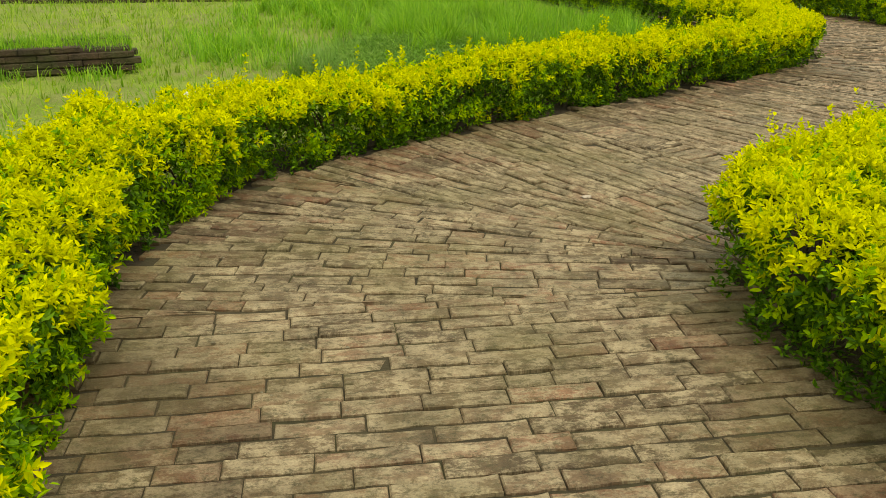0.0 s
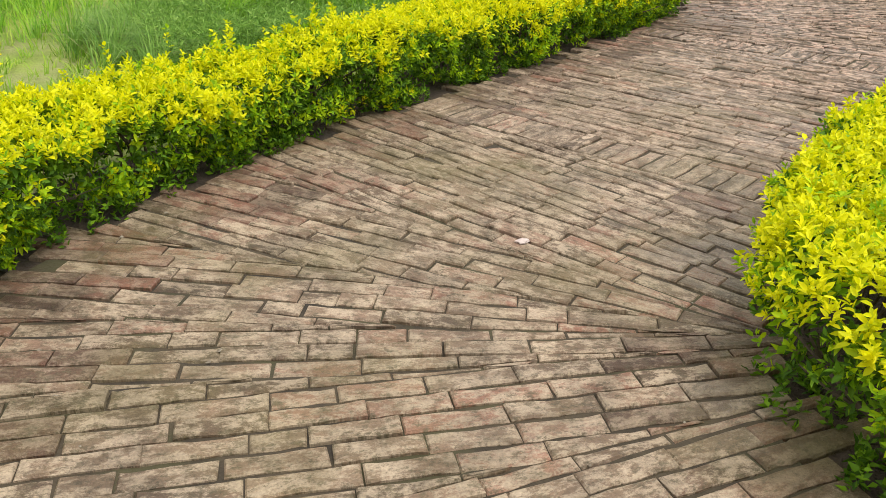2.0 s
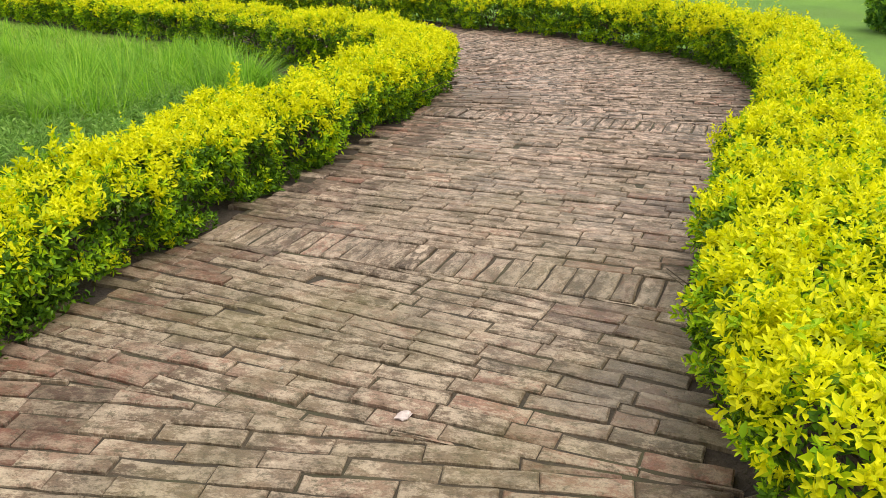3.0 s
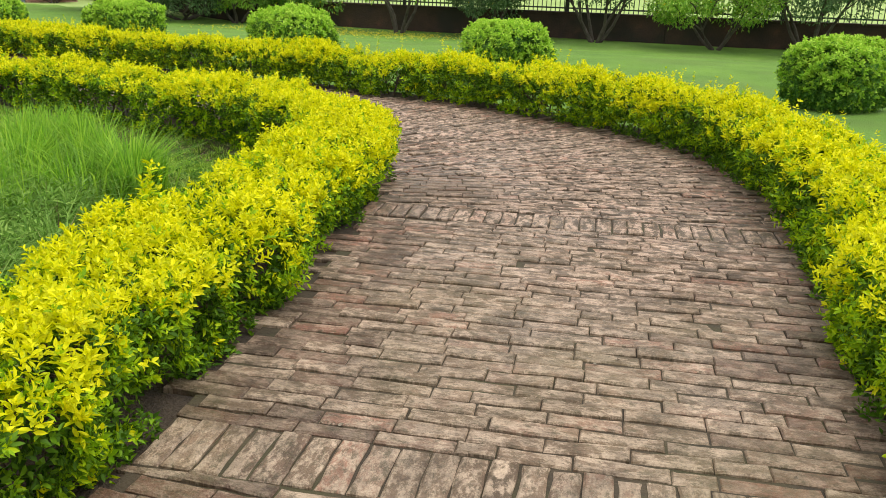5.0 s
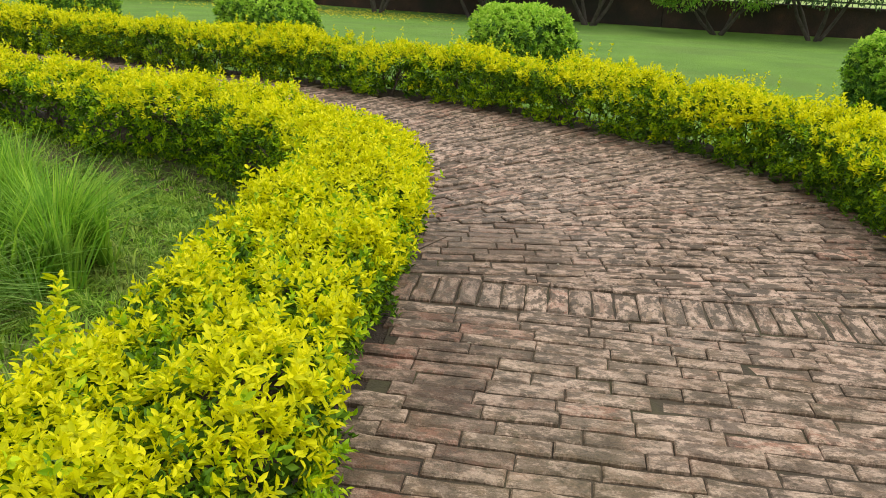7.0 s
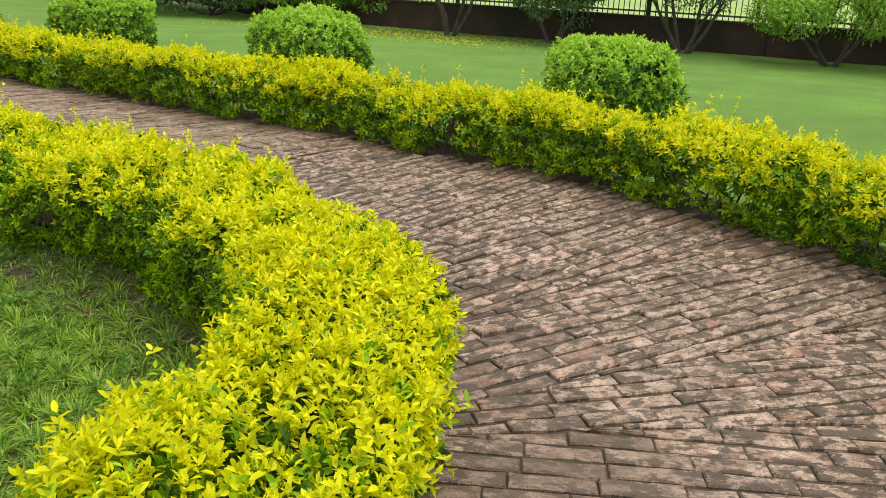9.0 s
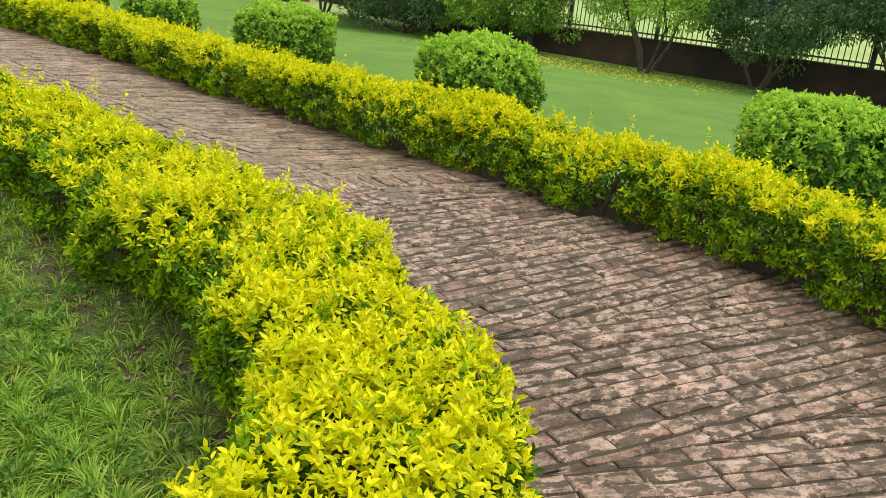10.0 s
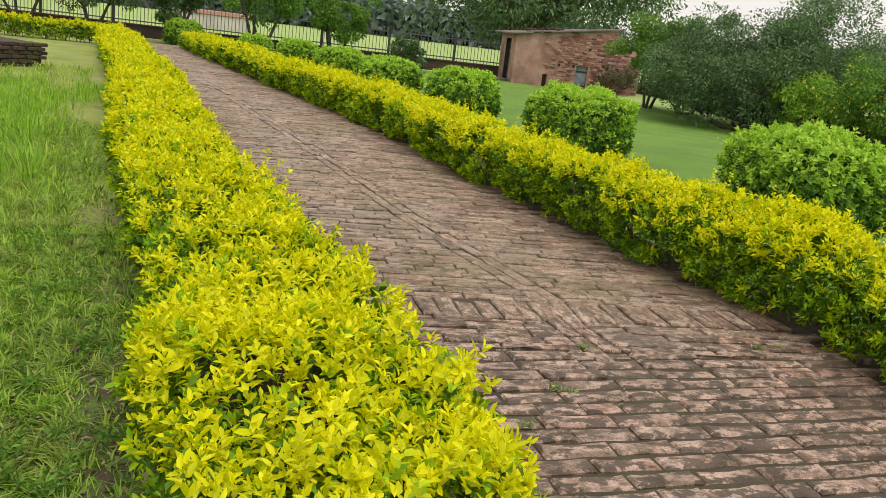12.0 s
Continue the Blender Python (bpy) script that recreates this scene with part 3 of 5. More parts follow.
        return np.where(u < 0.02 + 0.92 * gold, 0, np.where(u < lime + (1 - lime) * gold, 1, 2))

    # dark green inner leaves carry the shade inside the hedge in their colour
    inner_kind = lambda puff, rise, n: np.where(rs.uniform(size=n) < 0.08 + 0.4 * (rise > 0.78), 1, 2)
    V, F, K, base = [], [], [], 0
    lo, hi = near_rows
    rich_to = min(hi, lo + rich_run)
    spans = [(max(lo, 0), min(rich_to, total), 1.0, 1.0, True), (0, lo, 0.5, 1.35, False), (rich_to, hi, 0.68, 1.2, False),
             (hi, min(total, hi + 8), 0.4, 1.6, False), (min(total, hi + 8), total, 0.14, 2.6, False)]
    for a, b, dens, size, rich in spans:
        if b - a < 0.1:
            continue
        n = int((b - a) * per_metre * dens)
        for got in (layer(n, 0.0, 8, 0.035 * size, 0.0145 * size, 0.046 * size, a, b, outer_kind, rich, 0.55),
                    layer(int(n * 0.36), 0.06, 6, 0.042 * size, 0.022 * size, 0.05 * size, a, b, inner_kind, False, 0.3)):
            V.append(got[0] + shift)
            F.append(got[1] + base)
            K.append(got[2])
            base += len(got[0])
    # tall stray shoots
    n = int(total * shoots)
    tufts = rs.uniform(0, total, max(2, n // 5))
    s = np.clip(np.where(rs.uniform(size=n) < 0.6, tufts[rs.randint(0, len(tufts), n)] + rs.normal(size=n) * 0.05, rs.uniform(0, total, n)), 0, total)
    # none on the freshly cut corner
    s = s[np.linalg.norm(c[np.clip((s / 0.05).astype(int), 0, len(c) - 1)] - np.array([3.7, 8.85]), axis=1) > 0.7]
    n = len(s)
    i = (s / 0.05).astype(int)
    for q in range(5):
        p = np.column_stack([c[i] + side[i] * (rs.uniform(-0.4, 0.4, n) * width if q == 0 else last)[:, None], np.zeros(n)])
        if q == 0:
            last = ((p[:, :2] - c[i]) * side[i]).sum(axis=1)
            lean = rs.normal(size=(n, 3)) * 0.25
            tall = rs.uniform(0.012, 0.04, n)
        z = height * (1 + 0.14 * waves(s, np.zeros_like(s), seed + 9, 0.34)) + 0.015 + q * tall
        p[:, 2] = z
        p = p + lean * q * 0.03
        v, f, per = sprigs(rs, p, unit(np.array([0, 0, 1.0]) + lean), 4, 0.034 - 0.002 * q, 0.016, 0.02, True)
        V.append(v + shift)
        F.append(f + base)
        K.append(np.repeat(np.where(rs.uniform(size=n) < 0.8, 0, 1), per))
        base += len(v)
    # long strays that the shears missed
    for x, y, rise in strays:
        lean = rs.normal(size=2) * 0.2
        for q in range(int(rise / 0.018)):
            p = np.array([[x + lean[0] * q * 0.018, y + lean[1] * q * 0.018, height - 0.02 + q * 0.018]])
            v, f, per = sprigs(rs, p, unit(np.array([[lean[0], lean[1], 1.0]])), 5, 0.04, 0.018, 0.02, True)
            V.append(v + shift), F.append(f + base), K.append(np.full(per, q % 3 == 2, int) if np.isscalar(per) else np.repeat([int(q % 3 == 2)], per))
            base += len(v)
    # side shoots reaching out over the path and lawn
    s = rs.uniform(0, total, int(total * 5))
    s = s[np.linalg.norm(c[np.clip((s / 0.05).astype(int), 0, len(c) - 1)] - np.array([3.7, 8.85]), axis=1) > 0.7]
    n = len(s)
    pos, nor, edge, h, _ = place(s, rs.uniform(0.35, 0.85, n) * np.where(rs.uniform(size=n) < 0.5, -1, 1), 0.0)
    far = rs.uniform(0.012, 0.03, n)[:, None]
    for q in range(4):
        p = pos + nor * (0.015 + q * far) + np.array([0, 0, 0.35]) * q * far
        v, f, per = sprigs(rs, p, unit(nor + np.array([0, 0, 0.4])), 4, 0.034, 0.016, 0.02, True)
        V.append(v + shift)
        F.append(f + base)
        K.append(np.repeat(np.where(rs.uniform(size=n) < 0.22 + 0.6 * (edge < 0.5), 0, 1), per))
        base += len(v)
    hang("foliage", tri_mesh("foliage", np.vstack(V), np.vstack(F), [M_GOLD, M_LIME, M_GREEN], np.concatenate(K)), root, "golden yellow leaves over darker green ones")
    bm = bmesh.new()
    step = 0.13
    s = 0.05
    while s < min(total, hi + 6):
        i = int(s / 0.05)
        for _ in range(2):
            foot = Vector((*(c[i] + side[i] * rs.uniform(-0.2, 0.2) * width), -0.04)) + Vector(shift)
            top = foot + Vector((rs.normal() * 0.1, rs.normal() * 0.1, height * rs.uniform(0.6, 0.9)))
            midp = (foot + top) / 2 + Vector((rs.normal() * 0.03, rs.normal() * 0.03, 0))
            r = rs.uniform(0.005, 0.011)
            tube(bm, [foot, midp, top], [r, r * 0.8, r * 0.4], 5)
            for _ in range(2):
                tip = midp + Vector((rs.normal() * 0.12, rs.normal() * 0.12, height * rs.uniform(0.2, 0.4)))
                tube(bm, [midp, (midp + tip) / 2 + Vector((0, 0, -0.01)), tip], [r * 0.6, r * 0.45, r * 0.2], 4)
        s += step * rs.uniform(0.6, 1.5)
    part("woody_base", bm, M_STEM, root, "bare brown woody stems")["kind"] = "stuff"
    return root


hedge([(*p, w) for p, w in zip(inner_line, inner_wide)], 0.68, 0.41, "low clipped golden-yellow duranta hedge edging the brick path", (2.3, 17.5), 11, rich_run=12.4, gaps=((3.98, 9.12, 0.17), (3.95, 8.78, 0.19), (3.7, 8.42, 0.18), (3.4, 8.16, 0.16), (3.02, 7.86, 0.15), (2.5, 7.46, 0.14), (1.5, 6.78, 0.13)), strays=((1.42, 7.54, 0.2), (1.38, 7.5, 0.13), (1.47, 7.58, 0.1), (1.34, 7.46, 0.08), (0.22, 6.56, 0.16), (0.18, 6.53, 0.1), (0.28, 6.6, 0.09)))
hedge(outer_line, 0.66, 0.435, "clipped golden-yellow duranta hedge between brick path and mown lawn", (3.0, 20.0), 23, rich_run=4.0, thin=0.2, gaps=((6.8, 8.38, 0.31), (6.0, 13.5, 0.22), (1.16, 2.3, 0.16), (1.1, 2.55, 0.16), (1.08, 2.8, 0.16), (1.1, 3.05, 0.16), (1.22, 3.36, 0.16), (1.48, 3.66, 0.18), (1.78, 3.92, 0.17)))


def cross_hedge():
    hedge([(-3.5, 33.0), (-6.3, 31.6), (-10.0, 29.9), (-14.0, 28.0)], 0.7, 0.5, "clipped golden hedge closing the far lawn", (-1, -0.5), 37, 1400, 0.5)


cross_hedge()


# ---- round clipped bushes on the outer lawn ----
def clipped_bush(x, y, r, h, seed, size=1.0, count=1500):
    rs = np.random.RandomState(seed)
    root = new("clipped_bush")
    zz = float(fall(np.array([x]), np.array([y]))[0]) - 0.035
    root.location = (x, y, zz)
    root.rotation_euler = (0, 0, rs.uniform(0, 6))
    tagged(root, "bright green clipped barrel-shaped bush on the mown lawn", "bush", "clipped lawn bushes")
    V, F, K, base = [], [], [], 0
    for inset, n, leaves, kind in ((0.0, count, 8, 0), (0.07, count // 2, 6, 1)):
        d = unit(rs.normal(size=(n, 3)))
        d[:, 2] = np.where(d[:, 2] < -0.75, -d[:, 2], d[:, 2])
        k = (np.abs(d[:, 0:1]) ** 3.6 + np.abs(d[:, 1:2]) ** 2.8 + np.abs(d[:, 2:3]) ** 3.6) ** (-1 / 3.4)
        q = d * k
        lump = 1 + 0.1 * waves(q[:, 0] * 1.3 + q[:, 1], q[:, 2] * 1.3 - q[:, 1], seed, 0.7)
        p = np.column_stack([q[:, 0] * (r - inset), q[:, 1] * (r * 0.92 - inset), h * 0.52 + q[:, 2] * (h * 0.5 - inset)]) * lump[:, None]
        nor = unit(d / np.array([r, r, h / 2]))
        p = p + nor * rs.normal(size=(n, 1)) * 0.022
        axis = unit(nor + np.array([0, 0, 0.35]) + rs.normal(size=(n, 3)) * 0.35)
        v, f, per = sprigs(rs, p, axis, leaves, 0.041 * size, 0.021 * size, 0.045, False)
        V.append(v), F.append(f + base)
        # more dark leaves towards the foot, painting shade into the bush's sides
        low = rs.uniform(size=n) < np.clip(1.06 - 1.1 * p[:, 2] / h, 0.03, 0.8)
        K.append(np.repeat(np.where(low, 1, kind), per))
        base += len(v)
    hang("foliage", tri_mesh("foliage", np.vstack(V), np.vstack(F), [M_BUSH, M_BUSH_SHADE], np.concatenate(K)), root)
    bm = bmesh.new()
    for _ in range(7):
        a, b = rs.uniform(0, 6.28), rs.uniform(0, 6.28)
        tube(bm, [(0.08 * math.cos(a), 0.08 * math.sin(a), -0.03), (0.14 * math.cos(a), 0.14 * math.sin(a), h * 0.3), (r * 0.6 * math.cos(b), r * 0.6 * math.sin(b), h * 0.65)], [0.016, 0.012, 0.005], 5)
    part("woody_base", bm, M_STEM, root, "brown woody stems")
    return root


for k, (x, y, r, h) in enumerate([(10.35, 8.15, 0.58, 0.78), (8.3, 11.7, 0.6, 0.8), (7.28, 15.3, 0.58, 0.82), (6.3, 19.2, 0.62, 0.79), (5.15, 22.8, 0.55, 0.72),
                                  (3.95, 26.0, 0.56, 0.68), (2.75, 29.6, 0.54, 0.66), (1.35, 33.0, 0.52, 0.66), (-0.4, 37.0, 0.5, 0.68), (-3.3, 39.5, 0.6, 0.85)]):
    near = k in (0, 1, 2, 3)
    clipped_bush(x, y, r, h, 50 + k, 1.25 if near else 1.5, 3000 if near else 1500)


# ---- boundary wall with iron railing ----
def boundary(p, q, name, base=-0.35):
    rs = np.random.RandomState(5)
    a, b = np.array(p, float), np.array(q, float)
    n = unit(b - a)
    length = float(np.linalg.norm(b - a))
    turn = math.atan2(n[1], n[0])
    root = new(name)
    root.location = (*a, base)
    root.rotation_euler = (0, 0, turn)
    tagged(root, "dark weathered low wall topped by a vertical-bar iron railing", "wall", kind="structure")
    bm = bmesh.new()
    box(bm, (length / 2, 0, 0.3), (length, 0.3, 0.8), 0, 0.02)
    part("plinth", bm, M_WALL, root, "stained dark red-brown plinth wall")
    bm = bmesh.new()
    box(bm, (length / 2, 0, 0.72), (length, 0.36, 0.06), 0, 0.01)
    part("coping", bm, M_WALL, root)
    bm = bmesh.new()
    for z in (0.86, 1.62):
        box(bm, (length / 2, 0, z), (length, 0.03, 0.045))
    part("rail", bm, M_RAIL, root)
    proto = None
    x = 0.3
    while x < length:
        bm = bmesh.new() if proto is None else None
        if proto is None:
            box(bm, (0, 0, 1.27), (0.1, 0.1, 1.1), 0, 0.01)
            proto = part("post", bm, M_IRON, root, "dark square post")
            proto.location = (x, 0, 0)
        else:
            o = new("post", proto.data)
            o.parent, o.location = root, (x, 0, 0)
        x += 2.7
    verts, faces = [], []
    for i in range(int(length / 0.14)):
        x0 = i * 0.14
        k = len(verts)
        verts += [(x0 - 0.011, -0.011, 0.75), (x0 + 0.011, -0.011, 0.75), (x0 + 0.011, 0.011, 0.75), (x0 - 0.011, 0.011, 0.75),
                  (x0 - 0.011, -0.011, 1.72), (x0 + 0.011, -0.011, 1.72), (x0 + 0.011, 0.011, 1.72), (x0 - 0.011, 0.011, 1.72), (x0, 0, 1.8)]
        faces += [(k, k + 1, k + 5, k + 4), (k + 1, k + 2, k + 6, k + 5), (k + 2, k + 3, k + 7, k + 6), (k + 3, k, k + 4, k + 7)]
        faces += [(k + 4 + e, k + 4 + (e + 1) % 4, k + 8) for e in range(4)]
    o = hang("bars", mesh_of("bars", verts, faces, [M_RAIL]), root, "thin vertical railing bars with pointed tips")
    o["kind"] = "stuff"


boundary(WALL_LINE[0], WALL_LINE[1], "wall_south")
boundary(WALL_LINE[1], WALL_LINE[2], "wall_east")
boundary(WALL_LINE[2], WALL_LINE[3], "wall_corner")
boundary(WALL_LINE[3], WALL_LINE[4], "wall_north", -0.42)


# ---- trees and shrubs along the wall ----
def tree(name, label, x, y, height, spread, seed, mat, trunks=1, trunk_r=0.12, clear=0.3, leaves=9000, leaf=0.13, clumps=40, flowers=0):
    rs = np.random.RandomState(seed)
    z0 = float(fall(np.array([x]), np.array([y]))[0]) - 0.06
    root = new(name)
    root.location = (x, y, z0)
    tagged(root, label, "tree" if name.endswith("tree") else "shrub")
    bm = bmesh.new()
    ends = []
    for k in range(trunks):
        a = rs.uniform(0, 6.28) if trunks == 1 else k * 6.28 / trunks + rs.uniform(-0.4, 0.4)
        lean = spread * (0.05 if trunks == 1 else 0.32)
        foot = Vector((0.12 * math.cos(a), 0.12 * math.sin(a), 0)) * (trunks > 1)
        fork = foot + Vector((lean * math.cos(a), lean * math.sin(a), height * clear * rs.uniform(0.9, 1.2)))
        midp = (foot + fork) / 2 + Vector((rs.normal() * 0.05, rs.normal() * 0.05, 0))
        r = trunk_r * (1 if trunks == 1 else 0.6)
        tube(bm, [foot, midp, fork], [r * 1.2, r, r * 0.8], 8)
        for j in range(6 if trunks == 1 else 3):
            b = a + rs.uniform(-1.3, 1.3) if trunks > 1 else j * 1.05 + rs.uniform(-0.4, 0.4)
            tip = fork + Vector((math.cos(b) * spread * rs.uniform(0.3, 0.8), math.sin(b) * spread * rs.uniform(0.3, 0.8), height * rs.uniform(0.15, 0.5)))
            knee = fork.lerp(tip, 0.5) + Vector((rs.normal() * 0.1, rs.normal() * 0.1, 0.1))
            tube(bm, [fork, knee, tip], [r * 0.6, r * 0.4, r * 0.15], 6)
            ends += [tip, knee]
            for _ in range(2):
                tw = knee + Vector((rs.normal() * spread * 0.3, rs.normal() * spread * 0.3, height * rs.uniform(0.05, 0.3)))
                tube(bm, [knee, tw], [r * 0.3, r * 0.1], 5)
                ends.append(tw)
    part("trunk", bm, M_BARK, root, "dark branching trunk")
    # clumps round limb ends and over an uneven dome
    cs = []
    lowz = height * clear * 0.75
    for k in range(clumps):
        if k < len(ends) and rs.uniform() < 0.7:
            cs.append(np.array(ends[k]) + rs.normal(size=3) * 0.1)
        else:
            d = unit(rs.normal(size=3))
            rr = rs.uniform(0.55, 1.0)
            if clear < 0.15:
                d[2] = rs.uniform(-1.0, 0.9)
            cs.append(np.array([d[0] * spread * rr, d[1] * spread * rr, (lowz + height) / 2 + d[2] * (height - lowz) * 0.5 * rr]))
    cs = np.array(cs)
    rad = rs.uniform(0.16, 0.36, len(cs)) * spread
    pick = rs.randint(0, len(cs), leaves)
    d = unit(rs.normal(size=(leaves, 3)))
    p = cs[pick] + d * (rad[pick] * rs.uniform(0.35, 1.05, leaves) ** 0.6)[:, None] * np.array([1, 1, 0.75])
    p[:, 2] = np.maximum(p[:, 2], 0.08)
    way = unit(d + rs.normal(size=(leaves, 3)) * 0.7 + np.array([0, 0, -0.15]))
    v, f, per = leaf_arrays(p, way, unit(rs.normal(size=(leaves, 3)) * 0.7 + np.array([0, 0, 1.0])), leaf * rs.uniform(0.6, 1.3, leaves), leaf * 0.45 * rs.uniform(0.7, 1.2, leaves), False)
    kind = np.zeros(len(f), dtype=np.int32)
    if flowers:
        kind = np.repeat((rs.uniform(size=leaves) < flowers).astype(np.int32), per)
    hang("crown", tri_mesh("crown", v, f, [mat, M_FLOWER], kind), root)
    return root


DARK = "dark green bushy tree beside the boundary wall"
LIGHT = "light green leafy tree with yellow blossom by the wall"
# x, y, height, spread, material, trunks, clear, leaves, flowers
for k, (x, y, h, sp, mt, tr, cl, n, fl) in enumerate([
        (26.0, 7.5, 3.4, 1.9, M_TREE_D, 4, 0.3, 7000, 0), (24.3, 10.8, 3.0, 1.9, M_TREE_L, 4, 0.22, 7000, 0.02), (22.6, 14.0, 3.6, 1.9, M_TREE_D, 5, 0.3, 8000, 0),
        (21.6, 16.1, 2.9, 1.7, M_TREE_L, 4, 0.2, 8000, 0.01), (20.1, 19.1, 3.6, 1.8, M_TREE_D, 6, 0.3, 8000, 0), (18.7, 22.1, 3.4, 1.6, M_TREE_D, 3, 0.25, 9000, 0.004),
        (17.4, 24.7, 2.8, 1.7, M_TREE_L, 4, 0.4, 8000, 0.05), (15.9, 27.9, 2.0, 1.4, M_TREE_M, 1, 0.4, 9000, 0.05), (14.8, 30.1, 1.8, 1.1, M_TREE_L, 3, 0.3, 5000, 0.02),
        (13.8, 32.1, 4.0, 2.2, M_TREE_D, 6, 0.06, 15000, 0), (16.6, 33.0, 4.4, 2.2, M_TREE_D, 4, 0.2, 9000, 0), (13.4, 35.2, 3.6, 1.3, M_TREE_D, 4, 0.1, 9000, 0), (12.4, 35.8, 3.2, 1.25, M_TREE_M, 3, 0.38, 8500, 0)]):
    tree("wall_shrub", LIGHT if mt is M_TREE_L else DARK, x, y, h, sp, 100 + k, mt, tr, 0.075, cl, int(n * (2.3 if mt is M_TREE_D else 1.4)), 0.105, 60 if mt is M_TREE_D else 44, fl)

tree("shade_tree", "large dark spreading tree rising behind the brick hut", 10.2, 51.0, 9.0, 6.5, 140, M_TREE_D, 1, 0.55, 0.24, 30000, 0.26, 90)
for k, (x, y, h, sp, cl) in enumerate([(-0.9, 41.0, 3.1, 1.5, 0.4), (1.9, 40.8, 2.3, 0.95, 0.42), (-3.9, 40.6, 3.2, 1.2, 0.3), (-6.6, 40.2, 3.4, 1.4, 0.3), (-8.9, 39.8, 3.4, 1.5, 0.3), (-13.5, 39.5, 3.6, 1.8, 0.3)]):
    tree("lawn_tree", "dark green tree with a low crown before the railing" if k in (2, 3) else "green tree with a low crown before the railing", x, y, h, sp, 150 + k, M_TREE_D if k in (2, 3) else M_TREE_M, 3, 0.1, cl, 7000, 0.14, 36)
tree("small_shrub", "rounded dark green shrub by the railing", 4.5, 41.6, 1.5, 0.6, 170, M_TREE_D, 4, 0.06, 0.2, 4000, 0.11, 26)


# ---- brick hut in the corner ----
def hut():
    root = new("hut")
    root.location = (8.7, 41.4, -0.2)
    root.rotation_euler = (0, 0, radians(4.6))
    tagged(root, "small old red-brick hut with a rough slab roof and blue door", "house")
    W, D, T = 5.1, 2.4, 0.22
    high = lambda q: 1.88 + 0.13 * q

    def wall(name, pieces, label=""):
        bm = bmesh.new()
        for c, sz in pieces:
            box(bm, c, sz)
        return part(name, bm, M_HOUSE, root, label)

    # front wall: one outline with two openings at the ground and a broken end, given its thickness
    bm = bmesh.new()
    outline = [(0, 0), (1.2, 0), (1.2, 0.5), (1.38, 0.5), (1.38, 0), (2.5, 0), (2.5, 0.95), (2.98, 0.95), (2.98, 0), (W, 0), (W, 1.62), (4.88, 1.66),
               (4.84, 1.8), (4.6, 1.86), (4.56, 1.98), (4.34, 2.06), (4.3, 2.2), (4.02, 2.26), (4.0, high(4.0)), (0, high(0))]
    face = bm.faces.new([bm.verts.new((x, -T / 2, z)) for x, z in outline])
    pushed = bmesh.ops.extrude_face_region(bm, geom=[face])["geom"]
    bmesh.ops.translate(bm, verts=[v for v in pushed if isinstance(v, bmesh.types.BMVert)], vec=(0, T, 0))
    bmesh.ops.recalc_face_normals(bm, faces=bm.faces)
    part("wall_front", bm, M_HOUSE, root, "worn pink plaster over red brick")
    wall("wall_back", [((W / 2, D, 1.0), (W, T, 2.0))])
    wall("wall_right", [((W - T / 2, D / 2, 0.8), (T, D - T - 0.01, 1.6))])
    wall("wall_left", [((T / 2, (y0 + y1) / 2, (z0 + z1) / 2), (T, y1 - y0, z1 - z0)) for y0, y1, z0, z1 in ((T / 2 + 0.005, 0.7, 0, 1.86), (1.55, D - T / 2 - 0.005, 0, 1.86), (0.7, 1.55, 1.7, 1.86))])
    rs = np.random.RandomState(8)
    # rough slabs laid side by side, sagging and overlapping
    roof = part("roof", bmesh.new(), M_ROOF, root, "thin uneven grey stone roof slabs")
    for k, (x0, x1) in enumerate(((-0.25, 0.5), (0.5, 1.3), (1.3, 2.1), (2.1, 3.0), (3.0, 4.05))):
        bm = bmesh.new()
        box(bm, (0, 0, 0), (x1 - x0 + 0.08, D + 0.35 + rs.uniform(-0.1, 0.12), 0.065), rs.uniform(-0.03, 0.03), 0.015)
        o = part("slab", bm, M_ROOF, roof)
        o.location = ((x0 + x1) / 2, D / 2 - 0.08, high((x0 + x1) / 2) + 0.05 + 0.02 * (k % 2))
        o.rotation_euler = (rs.uniform(-0.02, 0.02), -0.13 + rs.uniform(-0.03, 0.03), 0)
    for _ in range(30):
        x, y = rs.uniform(0.5, 1.9), rs.uniform(-0.05, 0.7)
        bm = bmesh.new()
        box(bm, (0, 0, 0), (rs.uniform(0.1, 0.24), rs.uniform(0.08, 0.14), 0.06), 0, 0.008)
        o = part("rubble", bm, M_RUIN, roof)
        o.location = (x, y, high(x) + 0.13 + rs.uniform(0, 0.03))
        o.rotation_euler = (0, -0.13, rs.uniform(0, 3))
    bm = bmesh.new()
    box(bm, (2.74, 0.02, 0.47), (0.46, 0.04, 0.93), 0, 0.004)
    door = part("door", bm, M_DOOR, root, "weathered pale blue plank door")
    for k in range(5):
        bm = bmesh.new()
        box(bm, (2.555 + 0.092 * k, -0.012, 0.47), (0.082, 0.022, 0.91), 0, 0.004)
        part("plank", bm, M_DOOR, door)
    for z in (0.2, 0.74):
        bm = bmesh.new()
        box(bm, (2.74, -0.034, z), (0.44, 0.018, 0.06), 0, 0.004)
        part("batten", bm, M_IRON, door, "dark rusted cross batten")
    bm = bmesh.new()
    box(bm, (0.17, 1.13, 0.85), (0.05, 0.8, 1.68), 0, 0.004)
    side = part("side_door", bm, M_ROOF, root, "dull grey wooden side door in a dark frame")
    for y in (0.73, 1.52):
        bm = bmesh.new()
        box(bm, (0.06, y, 0.85), (0.14, 0.07, 1.7), 0, 0.004)
        part("frame_post", bm, M_DARK, side)
    bm = bmesh.new()
